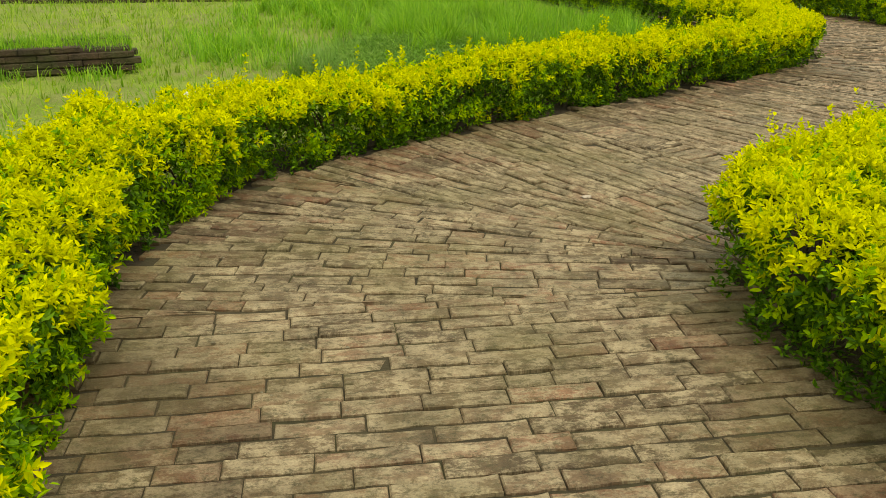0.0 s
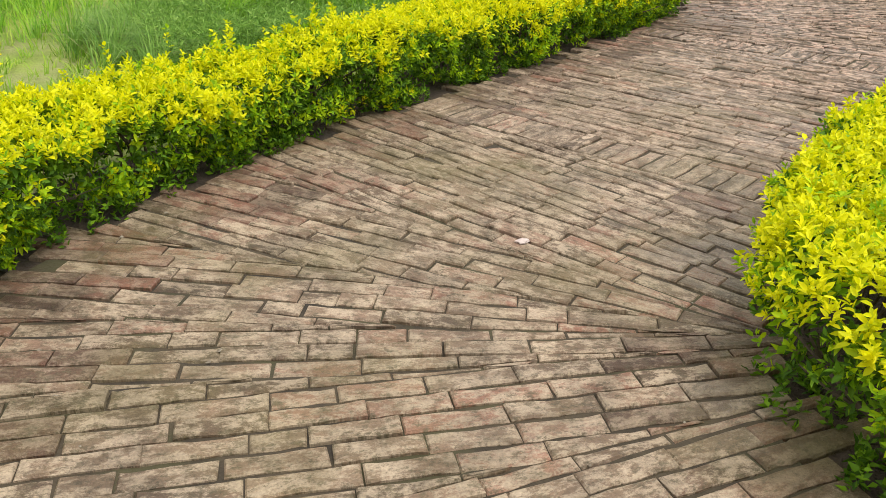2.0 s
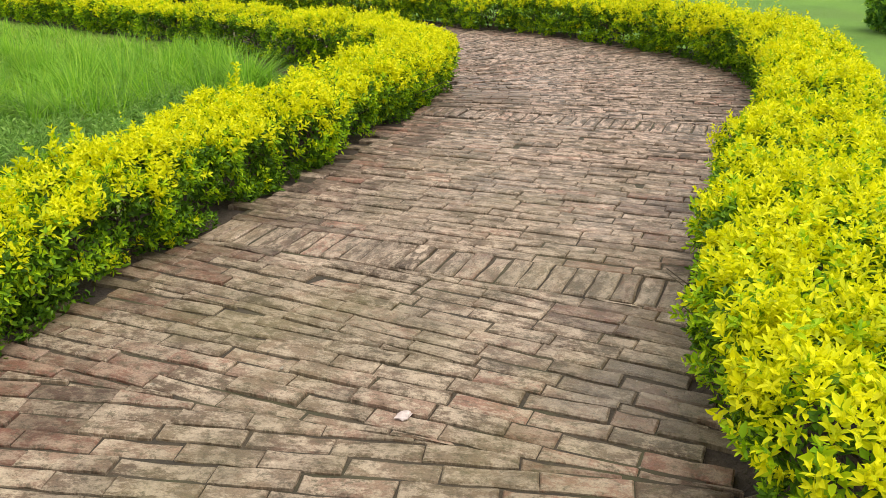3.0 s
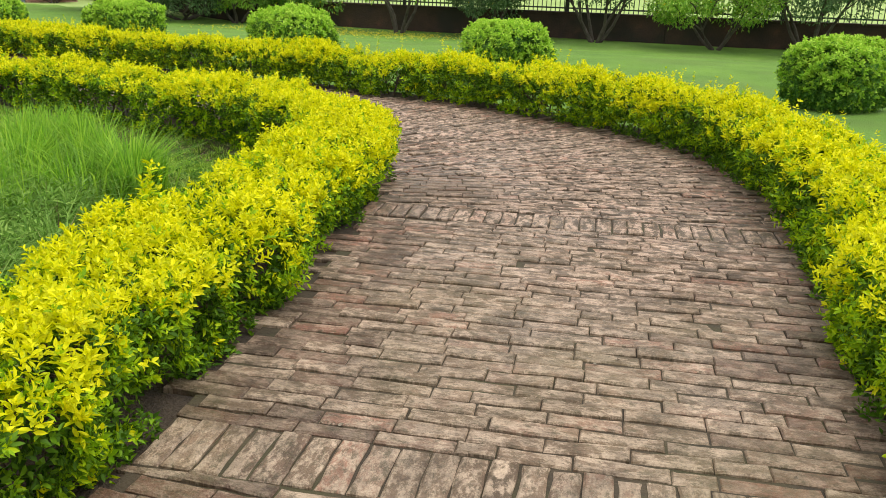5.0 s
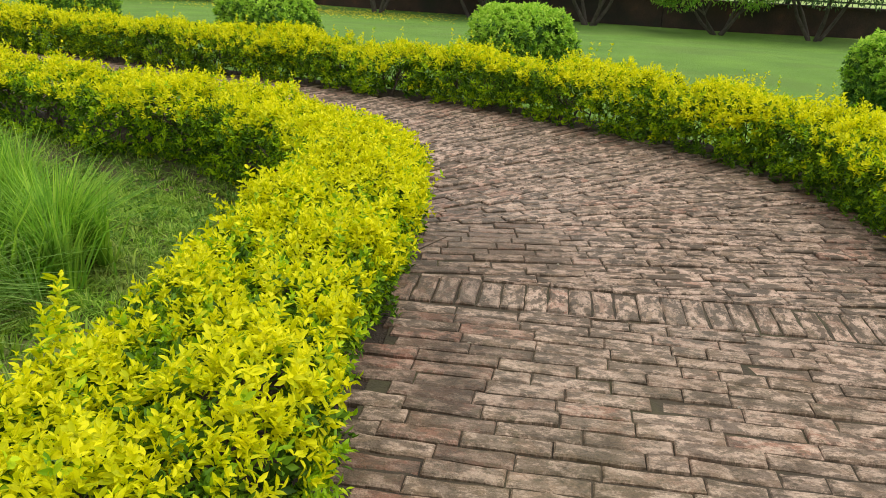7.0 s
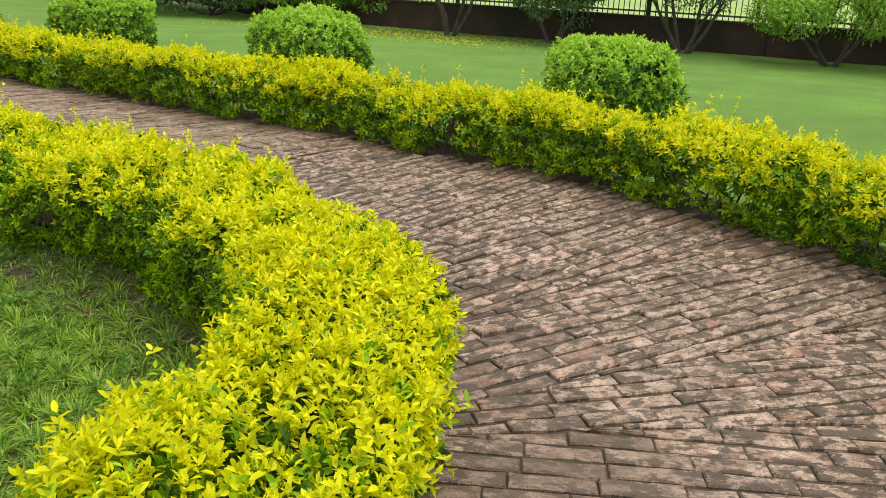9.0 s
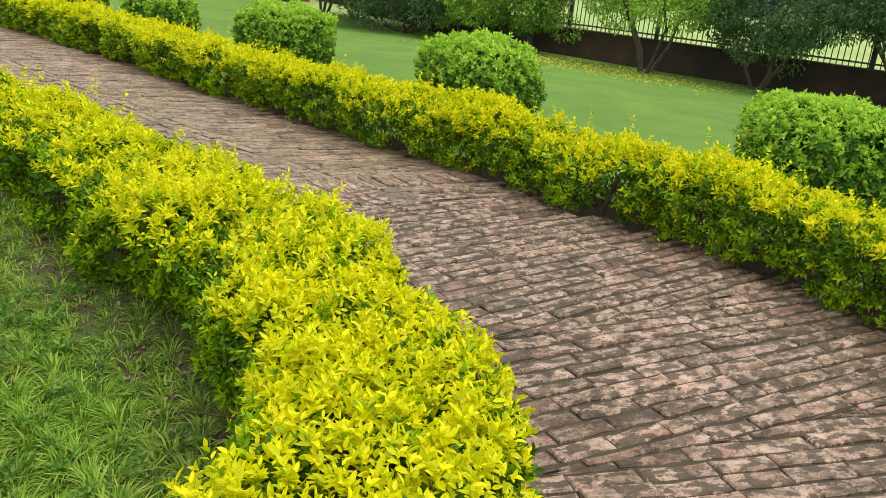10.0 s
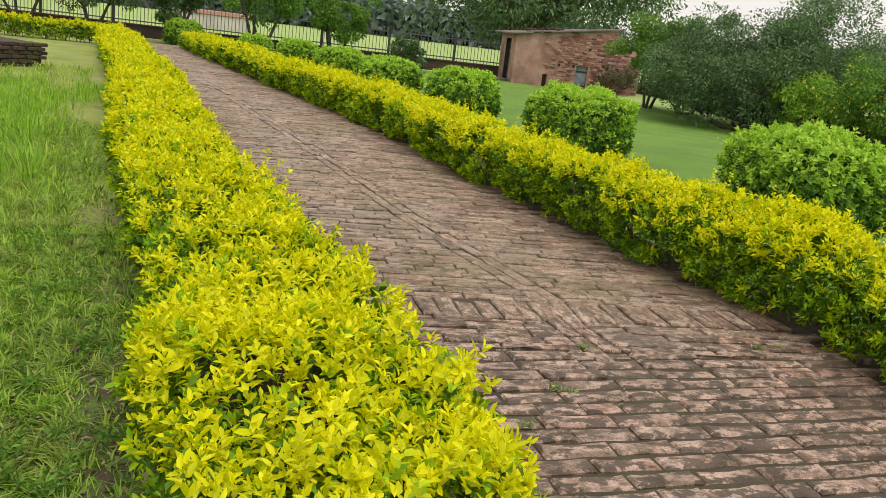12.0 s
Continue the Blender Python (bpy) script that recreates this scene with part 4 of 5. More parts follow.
    box(bm, (-0.3, 1.1, 0.06), (0.6, 1.3, 0.16), 0, 0.02)
    part("doorstep", bm, M_ROOF, root, "low grey stone step")
    # dark panel set in the low opening, its inner shade put into the colour
    bm = bmesh.new()
    box(bm, (1.29, 0.05, 0.26), (0.18, 0.1, 0.5))
    part("low_opening_shade", bm, M_DARK, root, "dark panel painting the shade inside a low wall opening")
    holes = ((1.8, 0.91), (2.39, 0.92), (2.95, 1.6), (3.74, 0.95), (4.17, 0.96), (4.57, 0.95))
    # courses standing proud where the plaster has fallen off
    proto = None
    for j in range(29):
        for i in range(20):
            x, z = 1.25 + 0.2 * i + 0.1 * (j % 2), 0.05 + 0.082 * j
            top = high(x) - 0.08 if x < 4.0 else 2.05 - 0.59 * (x - 4.0)
            if x > 4.95 or z > top or (2.35 < x < 3.12 and z < 1.02) or (x < 1.5 and z < 0.56) or any(abs(x - a) < 0.16 and abs(z - b) < 0.08 for a, b in holes):
                continue
            if rs.uniform() > (0.9 if x > 2.2 else 0.3 + 0.6 * (x - 1.2)):
                continue
            if proto is None:
                bm = bmesh.new()
                box(bm, (0, 0, 0), (0.185, 0.05, 0.066), 0, 0.006)
                proto = o = part("brick", bm, M_COURSE, root)
            else:
                o = new("brick", proto.data)
                o.parent = root
            o.location = (x + rs.uniform(-0.012, 0.012), -0.1 - rs.uniform(0, 0.022), z)
            o.rotation_euler = (0, 0, rs.uniform(-0.04, 0.04))
    # dark plates on the wall face paint the shade of the square holes
    for x, z in holes:
        bm = bmesh.new()
        box(bm, (x, -0.112, z), (0.11, 0.02, 0.1))
        part("hole", bm, M_DARK, root, "dark plate painting the shade of a square hole in the brickwork")


hut()
tree("dry_shrub", "brownish straggling shrub against the brick hut", 12.55, 40.9, 1.15, 0.75, 171, M_DRY, 7, 0.05, 0.25, 3200, 0.08, 26)


# ---- ruined brick plinths on the inner lawn ----
def ruin(x, y, w, d, h, turn, seed):
    rs = np.random.RandomState(seed)
    root = new("ruined_wall")
    root.location = (x, y, -0.05)
    root.rotation_euler = (0, 0, turn)
    tagged(root, "low ruined old brick plinth overgrown with grass", "ruin")
    bm = bmesh.new()
    box(bm, (0, 0, h / 2 - 0.02), (w - 0.05, d - 0.05, h - 0.06), 0, 0.02)
    part("core", bm, M_RUIN, root)
    protos = []
    for k in range(4):
        bm = bmesh.new()
        box(bm, (0, 0, 0), (0.26 * rs.uniform(0.8, 1.1), 0.13, 0.06 * rs.uniform(0.85, 1.1)), 0, 0.008)
        me = bpy.data.meshes.new("brick")
        bm.to_mesh(me)
        bm.free()
        me.materials.append(M_RUIN)
        protos.append(me)
    rows = int(h / 0.068)
    for r in range(rows):
        for side in range(4):
            L = w if side < 2 else d
            n = int(L / 0.27)
            for i in range(n):
                if rs.uniform() < 0.12 + 0.25 * (r == rows - 1):
                    continue
                q = (i + 0.5) * L / n - L / 2 + (0.07 if r % 2 else -0.05)
                o = new("brick", protos[rs.randint(4)])
                o.parent = root
                z = 0.04 + r * 0.068
                if side < 2:
                    o.location = (q, (d / 2 - 0.06 + rs.uniform(-0.015, 0.015)) * (1 if side else -1), z)
                else:
                    o.location = ((w / 2 - 0.06 + rs.uniform(-0.015, 0.015)) * (1 if side == 3 else -1), q, z)
                    o.rotation_euler = (0, 0, math.pi / 2 + rs.uniform(-0.05, 0.05))


ruin(-4.42, 8.41, 2.5, 0.75, 0.3, radians(22), 61)
ruin(-3.1, 22.7, 2.6, 1.4, 0.46, radians(60), 62)
ruin(-5.6, 16.0, 5.0, 0.6, 0.14, radians(4), 63)


# ---- crumpled white bags on the inner lawn ----
def bag(x, y, r, seed):
    bm = bmesh.new()
    bmesh.ops.create_icosphere(bm, subdivisions=4, radius=r)
    for v in bm.verts:
        d = v.co.normalized()
        k = 1 + 0.3 * noise.noise(d * 2.2 + Vector((seed, 0, 0))) + 0.12 * noise.noise(d * 7 + Vector((0, seed, 0)))
        v.co = Vector((d.x * r * k * 1.5, d.y * r * k, max(d.z * r * k * 0.85, -r * 0.5)))
    for f in bm.faces:
        f.smooth = True
    me = bpy.data.meshes.new("plastic_bag")
    bm.to_mesh(me)
    bm.free()
    me.materials.append(M_BAG)
    o = new("plastic_bag", me)
    o.location = (x, y, -0.035 + r * 0.5)
    o.rotation_euler = (0, 0, seed)
    tagged(o, "crumpled white plastic bag lying on the grass", "bag", "discarded white bags")


bag(-2.13, 7.02, 0.055, 0.3)
bag(-1.97, 7.04, 0.05, 2.1)


# ---- grass ----
def blades(name, label, xy, tall, wide, seed, mat, lean=0.5, z0=-0.035, tuft=0.0):
    """Grass blades at the places. tuft: how wide the tufts are in which they lean apart (0: each its own way)."""
    rs = np.random.RandomState(seed)
    n = len(xy)
    a = rs.uniform(0, math.tau, n)
    if tuft:
        cell = np.floor(xy / tuft)
        key = cell[:, 0] * 7919 + cell[:, 1] * 104729
        heart = (cell + 0.5 + 0.32 * np.column_stack([np.sin(key), np.cos(key * 1.7)])) * tuft
        a = np.arctan2(xy[:, 1] - heart[:, 1], xy[:, 0] - heart[:, 0]) + rs.normal(size=n) * 0.5
        tall = tall * (0.75 + 0.5 * np.abs(np.sin(key * 3.1)))
        xy = xy + (heart - xy) * 0.55
    out = np.column_stack([np.cos(a), np.sin(a), np.zeros(n)])
    side = np.column_stack([-np.sin(a), np.cos(a), np.zeros(n)]) * (wide * rs.uniform(0.6, 1.3, n))[:, None] * 0.5
    h = (tall * rs.uniform(0.45, 1.2, n))[:, None]
    l = (lean * rs.uniform(0.1, 1.3, n))[:, None]
    foot = np.column_stack([xy, z0 - 0.01 + fall(xy[:, 0], xy[:, 1]) + 0.03 * waves(xy[:, 0], xy[:, 1], 3, 0.12)])
    up = np.array([0, 0, 1.0])
    m1 = foot + up * h * 0.55 + out * h * l * 0.35
    tip = foot + up * h * (1 - 0.25 * l) + out * h * l
    v = np.stack([foot - side, foot + side, m1 - side * 0.75, m1 + side * 0.75, tip], axis=1).reshape(-1, 3)
    f = (np.arange(n)[:, None, None] * 5 + np.array([[0, 1, 3], [0, 3, 2], [2, 3, 4]])[None]).reshape(-1, 3)
    return tagged(new(name, tri_mesh(name, v, f, [mat])), label, "grass", kind="stuff")


def tufted(rs, n, centres, spread):
    k = rs.randint(0, len(centres), n)
    return centres[k] + rs.normal(size=(n, 2)) * spread


def keep_off(xy, clear_in=0.3, clear_out=0.3):
    """Leaves out what would stand on the path or in a hedge."""
    a = nearest(xy, smooth(inner_line, 0.15))
    b = nearest(xy, smooth((LEFT + RIGHT) / 2, 0.15))
    c = nearest(xy, smooth(outer_line, 0.15))
    return xy[(a > clear_in) & (b > 1.45) & (c > clear_out)]


rs = np.random.RandomState(77)
lawn_xy = keep_off(np.vstack([np.column_stack([rs.uniform(-1.5, 3.6, 55000), rs.uniform(7.3, 17.0, 55000)]),
                              np.column_stack([rs.uniform(1.2, 3.55, 120000), rs.uniform(8.8, 13.5, 120000)]), np.column_stack([rs.uniform(0.2, 3.0, 45000), rs.uniform(13.3, 17.5, 45000)])]))
side_of = lambda p: p[(p[:, 0] < np.interp(p[:, 1], [c[1] for c in inner_line[12:]], [c[0] for c in inner_line[12:]]) - 0.2)]
lawn_xy = side_of(lawn_xy)
lawn_xy = lawn_xy[waves(lawn_xy[:, 0], lawn_xy[:, 1], 8, 0.9) + rs.normal(size=len(lawn_xy)) * 0.3 > -0.42]
lawn_d = nearest(lawn_xy, smooth(inner_line, 0.15))
lawn_xy = lawn_xy[rs.uniform(size=len(lawn_xy)) < np.interp(lawn_d + 0.25 * waves(lawn_xy[:, 0], lawn_xy[:, 1], 61, 1.1), [0.4, 0.54, 0.7], [0.3, 0.75, 1.0])]
blades("lawn_grass", "short uneven green lawn grass with bare patches", lawn_xy, 0.068, 0.0078, 1, M_TURF, 1.35, tuft=0.09)
straw_xy = side_of(keep_off(np.column_stack([rs.uniform(1.2, 3.6, 5000), rs.uniform(8.8, 13.5, 5000)]), 0.25))
blades("dry_grass", "dry straw-coloured grass lying on the lawn", straw_xy, 0.06, 0.005, 14, M_STRAW, 1.9)
litter_xy = side_of(keep_off(np.column_stack([rs.uniform(1.4, 3.5, 5200), rs.uniform(8.8, 14.5, 5200)]), 0.34))
litter_xy = litter_xy[nearest(litter_xy, smooth(inner_line, 0.15)) < 0.55 + 0.2 * rs.normal(size=len(litter_xy))]
n = len(litter_xy)
v, f, _ = leaf_arrays(np.column_stack([litter_xy, fall(litter_xy[:, 0], litter_xy[:, 1]) - 0.028 + rs.uniform(0, 0.02, n)]), unit(rs.normal(size=(n, 3)) * np.array([1, 1, 0.25])), np.tile([0, 0, 1.0], (n, 1)), rs.uniform(0.02, 0.05, n), rs.uniform(0.01, 0.022, n), False)
tagged(new("leaf_litter", tri_mesh("leaf_litter", v, f, [M_STRAW])), "dry brown leaf litter on bare soil beside the hedge", "litter", kind="stuff")
wide_xy = keep_off(np.column_stack([rs.uniform(-9, 2.5, 42000), rs.uniform(3.5, 24.0, 42000)]), 0.4)
wide_xy = wide_xy[wide_xy[:, 0] < np.interp(wide_xy[:, 1], [0, 3, 6, 9, 24], [-1.9, -2.1, -0.4, 3.4, -1.2])]
blades("meadow_grass", "rough meadow grass on the inner lawn", wide_xy, 0.13, 0.011, 2, M_GRASS, 1.2, tuft=0.22)
cent = np.column_stack([rs.uniform(-0.6, 2.5, 150), rs.uniform(8.7, 12.0, 150)])
cent = cent[(cent[:, 0] < np.interp(cent[:, 1], [8, 9.4, 10.7, 12], [0.9, 2.3, 2.3, 1.7]))]
blades("tall_grass", "tall bright green grass clump behind the hedge", keep_off(tufted(rs, 28000, cent, 0.06), 0.45), 0.46, 0.012, 3, M_TALL, 0.85, tuft=0.22)
n = 520
stalk = np.column_stack([rs.uniform(-0.9, 1.7, n), rs.uniform(7.6, 9.6, n)])
stalk = keep_off(stalk[stalk[:, 0] < np.interp(stalk[:, 1], [7.6, 9.0, 9.6], [0.6, 1.7, 1.6])], 0.42)
rank_xy = np.column_stack([rs.uniform(-1.6, 1.9, 26000), rs.uniform(7.5, 10.2, 26000)])
rank_xy = keep_off(rank_xy[rank_xy[:, 0] < np.interp(rank_xy[:, 1], [7.6, 9.0, 10.2], [0.6, 1.8, 1.5])], 0.4)
rank_xy = rank_xy[((rank_xy[:, 0] - 0.5) / 2.0) ** 2 + ((rank_xy[:, 1] - 9.0) / 1.6) ** 2 + 0.35 * waves(rank_xy[:, 0], rank_xy[:, 1], 17, 0.7) + 0.15 * rs.normal(size=len(rank_xy)) < 1.0]
blades("rank_grass", "rank dark green grass bent over behind the hedge", rank_xy, 0.34, 0.008, 21, M_WEED, 1.35, tuft=0.34)
dry_xy = rank_xy[rs.uniform(size=len(rank_xy)) < 0.06]
blades("dead_grass", "dead brown stalks among the rank grass", dry_xy + 0.03, 0.3, 0.006, 22, M_STRAW, 1.5, tuft=0.34)
VV, FF, base = [], [], 0
for q in range(8):
    pos = np.column_stack([stalk + rs.normal(size=stalk.shape) * 0.012 * q, 0.01 + fall(stalk[:, 0], stalk[:, 1]) + 0.04 * q + rs.uniform(-0.01, 0.01, len(stalk))])
    v, f, _ = sprigs(rs, pos, unit(np.array([0, 0, 1.0]) + rs.normal(size=(len(stalk), 3)) * 0.25), 6, 0.06, 0.014, 0.04, False)
    VV.append(v), FF.append(f + base)
    base += len(v)
tagged(new("tall_weeds", tri_mesh("tall_weeds", np.vstack(VV), np.vstack(FF), [M_WEED])), "leafy dark green weeds behind the hedge", "weeds", kind="stuff")
cent = np.column_stack([rs.uniform(-3.2, 1.2, 90), rs.uniform(9.0, 17.0, 90)])
blades("tall_meadow_grass", "tall soft grass on the inner lawn", tufted(rs, 15000, cent, 0.22), 0.27, 0.011, 4, M_TALL, 1.0, tuft=0.26)
cent = np.column_stack([rs.uniform(-2.5, 0.6, 60), rs.uniform(12.5, 21.0, 60)])
blades("lawn_tufts", "tufts of tall yellow-green grass beyond the hedge", tufted(rs, 9000, cent, 0.2), 0.18, 0.012, 5, M_TALL, 0.7)
q = np.column_stack([rs.uniform(-1.25, 1.25, 2600), rs.uniform(-0.37, 0.37, 2600)])
c22, s22 = math.cos(radians(22)), math.sin(radians(22))
top_xy = np.column_stack([-4.42 + q[:, 0] * c22 - q[:, 1] * s22, 8.41 + q[:, 0] * s22 + q[:, 1] * c22])
blades("plinth_grass", "grass growing on top of the ruined plinth", top_xy, 0.14, 0.009, 9, M_TALL, 0.7, 0.21)
cent = np.column_stack([rs.uniform(-5.8, -3.2, 40), rs.uniform(7.9, 9.3, 40)])
blades("ruin_grass", "grass growing over the ruined plinth", tufted(rs, 1600, cent, 0.1), 0.16, 0.01, 6, M_TALL, 0.8)
n = 330
herb = np.column_stack([rs.uniform(2.0, 3.4, n), rs.uniform(9.2, 13.5, n)])
herb = side_of(keep_off(herb, 0.42))
herb = herb[waves(herb[:, 0], herb[:, 1], 12, 0.9) > -0.1]
VV, FF, base = [], [], 0
for q in range(3):
    pos = np.column_stack([herb + rs.normal(size=herb.shape) * 0.02, -0.02 + fall(herb[:, 0], herb[:, 1]) + 0.022 * q + rs.uniform(-0.01, 0.01, len(herb))])
    v, f, _ = sprigs(rs, pos, unit(np.array([0, 0, 1.0]) + rs.normal(size=(len(herb), 3)) * 0.35), 6, 0.034, 0.015, 0.03, False)
    VV.append(v), FF.append(f + base)
    base += len(v)
tagged(new("lawn_herbs", tri_mesh("lawn_herbs", np.vstack(VV), np.vstack(FF), [M_TREE_M])), "small broad-leaved herbs among the lawn grass", "weeds", kind="stuff")


def petals():
    rs = np.random.RandomState(41)
    n = 1500
    a = rs.uniform(0, 1, n)
    p = np.column_stack([18.0 - 3.0 * a + rs.normal(size=n) * 0.9 - 0.9, 22.6 + 6.0 * a + rs.normal(size=n) * 0.8 - 0.3])
    p3 = np.column_stack([p, fall(p[:, 0], p[:, 1]) + 0.03 * waves(p[:, 0], p[:, 1], 3, 0.12) - 0.01])
    v, f, _ = leaf_arrays(p3, unit(rs.normal(size=(n, 3)) * np.array([1, 1, 0.15])), np.tile([0, 0, 1.0], (n, 1)), rs.uniform(0.04, 0.08, n), rs.uniform(0.03, 0.06, n), False)
    tagged(new("fallen_petals", tri_mesh("fallen_petals", v, f, [M_FLOWER])), "yellow petals fallen on the grass under the trees", "petals", kind="stuff")


petals()


def weeds(name, label, line, seed, per_metre, lo, hi, off0, off1):
    rs = np.random.RandomState(seed)
    c = smooth(line, 0.05)
    t = unit(np.gradient(c, axis=0))
    nrm = np.stack([-t[:, 1], t[:, 0]], axis=1)
    n = int((hi - lo) * per_metre)
    i = np.clip((rs.uniform(lo, hi, n) / 0.05).astype(int), 0, len(c) - 1)
    i = i[waves(i * 0.05, i * 0.0, seed, 0.5) > -0.15]
    n = len(i)
    p = c[i] + nrm[i] * rs.uniform(off0, off1, n)[:, None]
    V, F, base = [], [], 0
    for q in range(3):
        pos = np.column_stack([p + rs.normal(size=(n, 2)) * 0.015, -0.015 + 0.03 * q + rs.uniform(0, 0.02, n)])
        v, f, _ = sprigs(rs, pos, unit(np.array([0, 0, 1.0]) + rs.normal(size=(n, 3)) * 0.4), 6, 0.035, 0.017, 0.03, False)
        V.append(v), F.append(f + base)
        base += len(v)
    tagged(new(name, tri_mesh(name, np.vstack(V), np.vstack(F), [M_GREEN])), label, "weeds", kind="stuff")


weeds("weeds", "small green weeds on the soil under the hedge", [tuple(p) for p in RIGHT], 301, 60, 4.0, 16.0, -0.3, -0.02)
weeds("weeds", "small green weeds at the edge of the path", [tuple(p) for p in LEFT], 302, 50, 4.0, 20.0, 0.02, 0.25)


def scatter_bits():
    """Crumbs of brick, dry leaf bits and pale chips lying on the path."""
    rs = np.random.RandomState(55)
    V, F = [], []
    for _ in range(420):
        k = rs.randint(30, len(pair_l) - 60)
        u = rs.uniform(0.03, 0.97) ** (1 if rs.uniform() < 0.4 else 0.35)
        x, y = pair_l[k, :2] * u + pair_l[k, 2:] * (1 - u) + rs.normal(size=2) * 0.05
        r = rs.uniform(0.003, 0.009)
        a = rs.uniform(0, 6)
        n = len(V)
        for q in range(5):
            ang = a + q * 1.257 + rs.uniform(-0.3, 0.3)
            rr = r * rs.uniform(0.6, 1.3)
            V.append((x + math.cos(ang) * rr * 1.4, y + math.sin(ang) * rr, -0.001))
        V.append((x, y, r * 0.7))
        F += [(n + q, n + (q + 1) % 5, n + 5) for q in range(5)]
    tagged(new("path_crumbs", mesh_of("path_crumbs", V, F, [M_CRUMB])), "crumbs of brick and dry bits scattered on the path", "debris", kind="stuff")
    bm = bmesh.new()
    bmesh.ops.create_icosphere(bm, subdivisions=2, radius=1.0)
    for v in bm.verts:
        k = 1 + 0.7 * noise.noise(v.co * 1.9 + Vector((3.1, 0.4, 0)))
        v.co = Vector((v.co.x * 0.032 * k, v.co.y * 0.02 * k, v.co.z * 0.006))
    me = bpy.data.meshes.new("pale_chip")
    bm.to_mesh(me)
    bm.free()
    me.materials.append(M_CHIP)
    o = new("pale_chip", me)
    o.location = (0.77, 4.26, 0.006)
    o.rotation_euler = (0, 0, 0.4)
    tagged(o, "small pale pink chip of stone lying on the paving", "stone")


M_CRUMB = surface("crumbs", [(0.3, (0.08, 0.05, 0.03)), (0.7, (0.4, 0.36, 0.28))], 40, 0.9)
scatter_bits()


def joint_weeds():
    """Little green tufts rooted in the open joints of the path."""
    rs = np.random.RandomState(73)
    for x, y, size in ((4.56, 11.68, 1.0), (4.62, 11.66, 0.7), (4.4, 11.36, 0.9), (4.78, 12.16, 0.9), (5.67, 12.36, 1.0), (5.8, 12.4, 0.7)):
        n = int(16 * size)
        place = np.column_stack([np.full(n, x) + rs.normal(size=n) * 0.014, np.full(n, y) + rs.normal(size=n) * 0.01, rs.uniform(-0.008, 0.004, n)])
        way = unit(np.column_stack([rs.normal(size=(n, 2)) * 0.8, rs.uniform(0.4, 1.0, n)]))
        v, f, _ = leaf_arrays(place - np.array([x, y, 0]), way, unit(rs.normal(size=(n, 3)) + np.array([0, 0, 1.0])), rs.uniform(0.02, 0.045, n) * size, rs.uniform(0.004, 0.009, n), False)
        o = new("path_weed", tri_mesh("path_weed", v, f, [M_WEED]))
        o.location = (x, y, 0)
        tagged(o, "tiny green weed tuft rooted in a paving joint", "weed", "weeds in the paving")


joint_weeds()


# ---- far distance ----
def far_trees():
    rs = np.random.RandomState(91)
    n = 60000
    a = rs.uniform(-60, 100, n)
    ang = np.radians(a)
    h = 7 + 5 * waves(a * 0.1, a * 0, 4, 0.6) + 2 * waves(a, a * 0, 6, 0.8)
    r = 190 + rs.uniform(0, 14, n)
    p = np.column_stack([np.sin(ang) * r, np.cos(ang) * r, rs.uniform(0, 1, n) ** 0.7 * np.maximum(h, 2) - 0.5])
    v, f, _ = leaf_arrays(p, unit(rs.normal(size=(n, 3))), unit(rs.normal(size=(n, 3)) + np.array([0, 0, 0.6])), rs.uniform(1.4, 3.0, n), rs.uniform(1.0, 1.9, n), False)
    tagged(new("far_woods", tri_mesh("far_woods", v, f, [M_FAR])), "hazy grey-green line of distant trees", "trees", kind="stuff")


far_trees()


def far_building():
    root = new("far_building")
    root.location = (-9.2, 75.0, -0.4)
    tagged(root, "low white building with a faded red band far beyond", "building")
    bm = bmesh.new()
    box(bm, (0, 0, 0.6), (4.4, 3, 1.2), 0, 0.03)
    part("wall", bm, M_PALE, root)
    bm = bmesh.new()
    box(bm, (0, 0, 1.36), (4.6, 3.2, 0.3), 0, 0.03)
    part("roof", bm, M_PINK, root, "faded pink roof edge")


far_building()


# ---- paving bricks, laid course by course across the path ----
def clip(poly, p, n):
    """The part of a convex polygon on the side of the line through p that n points to."""
    out = []
    for i in range(len(poly)):
        a, b = poly[i], poly[(i + 1) % len(poly)]
        da, db = (a[0] - p[0]) * n[0] + (a[1] - p[1]) * n[1], (b[0] - p[0]) * n[0] + (b[1] - p[1]) * n[1]
        if da >= 0:
            out.append(a)
        if da * db < 0:
            k = da / (da - db)
            out.append((a[0] + k * (b[0] - a[0]), a[1] + k * (b[1] - a[1])))
    return out


def area(poly):
    return 0.5 * abs(sum(a[0] * b[1] - b[0] * a[1] for a, b in zip(poly, poly[1:] + poly[:1])))


def ragged(poly, rs, amount=0.0038):
    """The outline with its long edges broken and worn, still nearly convex."""
    out = []
    n = len(poly)
    for i in range(n):
        a, b = poly[i], poly[(i + 1) % n]
        out.append(a)
        L = math.hypot(b[0] - a[0], b[1] - a[1])
        if L > 0.12:
            nx, ny = (b[1] - a[1]) / L, -(b[0] - a[0]) / L
            for u in (rs.uniform(0.1, 0.28), rs.uniform(0.4, 0.58), rs.uniform(0.72, 0.9)):
                d = rs.uniform(-amount, amount * 0.6)
                out.append((a[0] + (b[0] - a[0]) * u + nx * d, a[1] + (b[1] - a[1]) * u + ny * d))
    return out


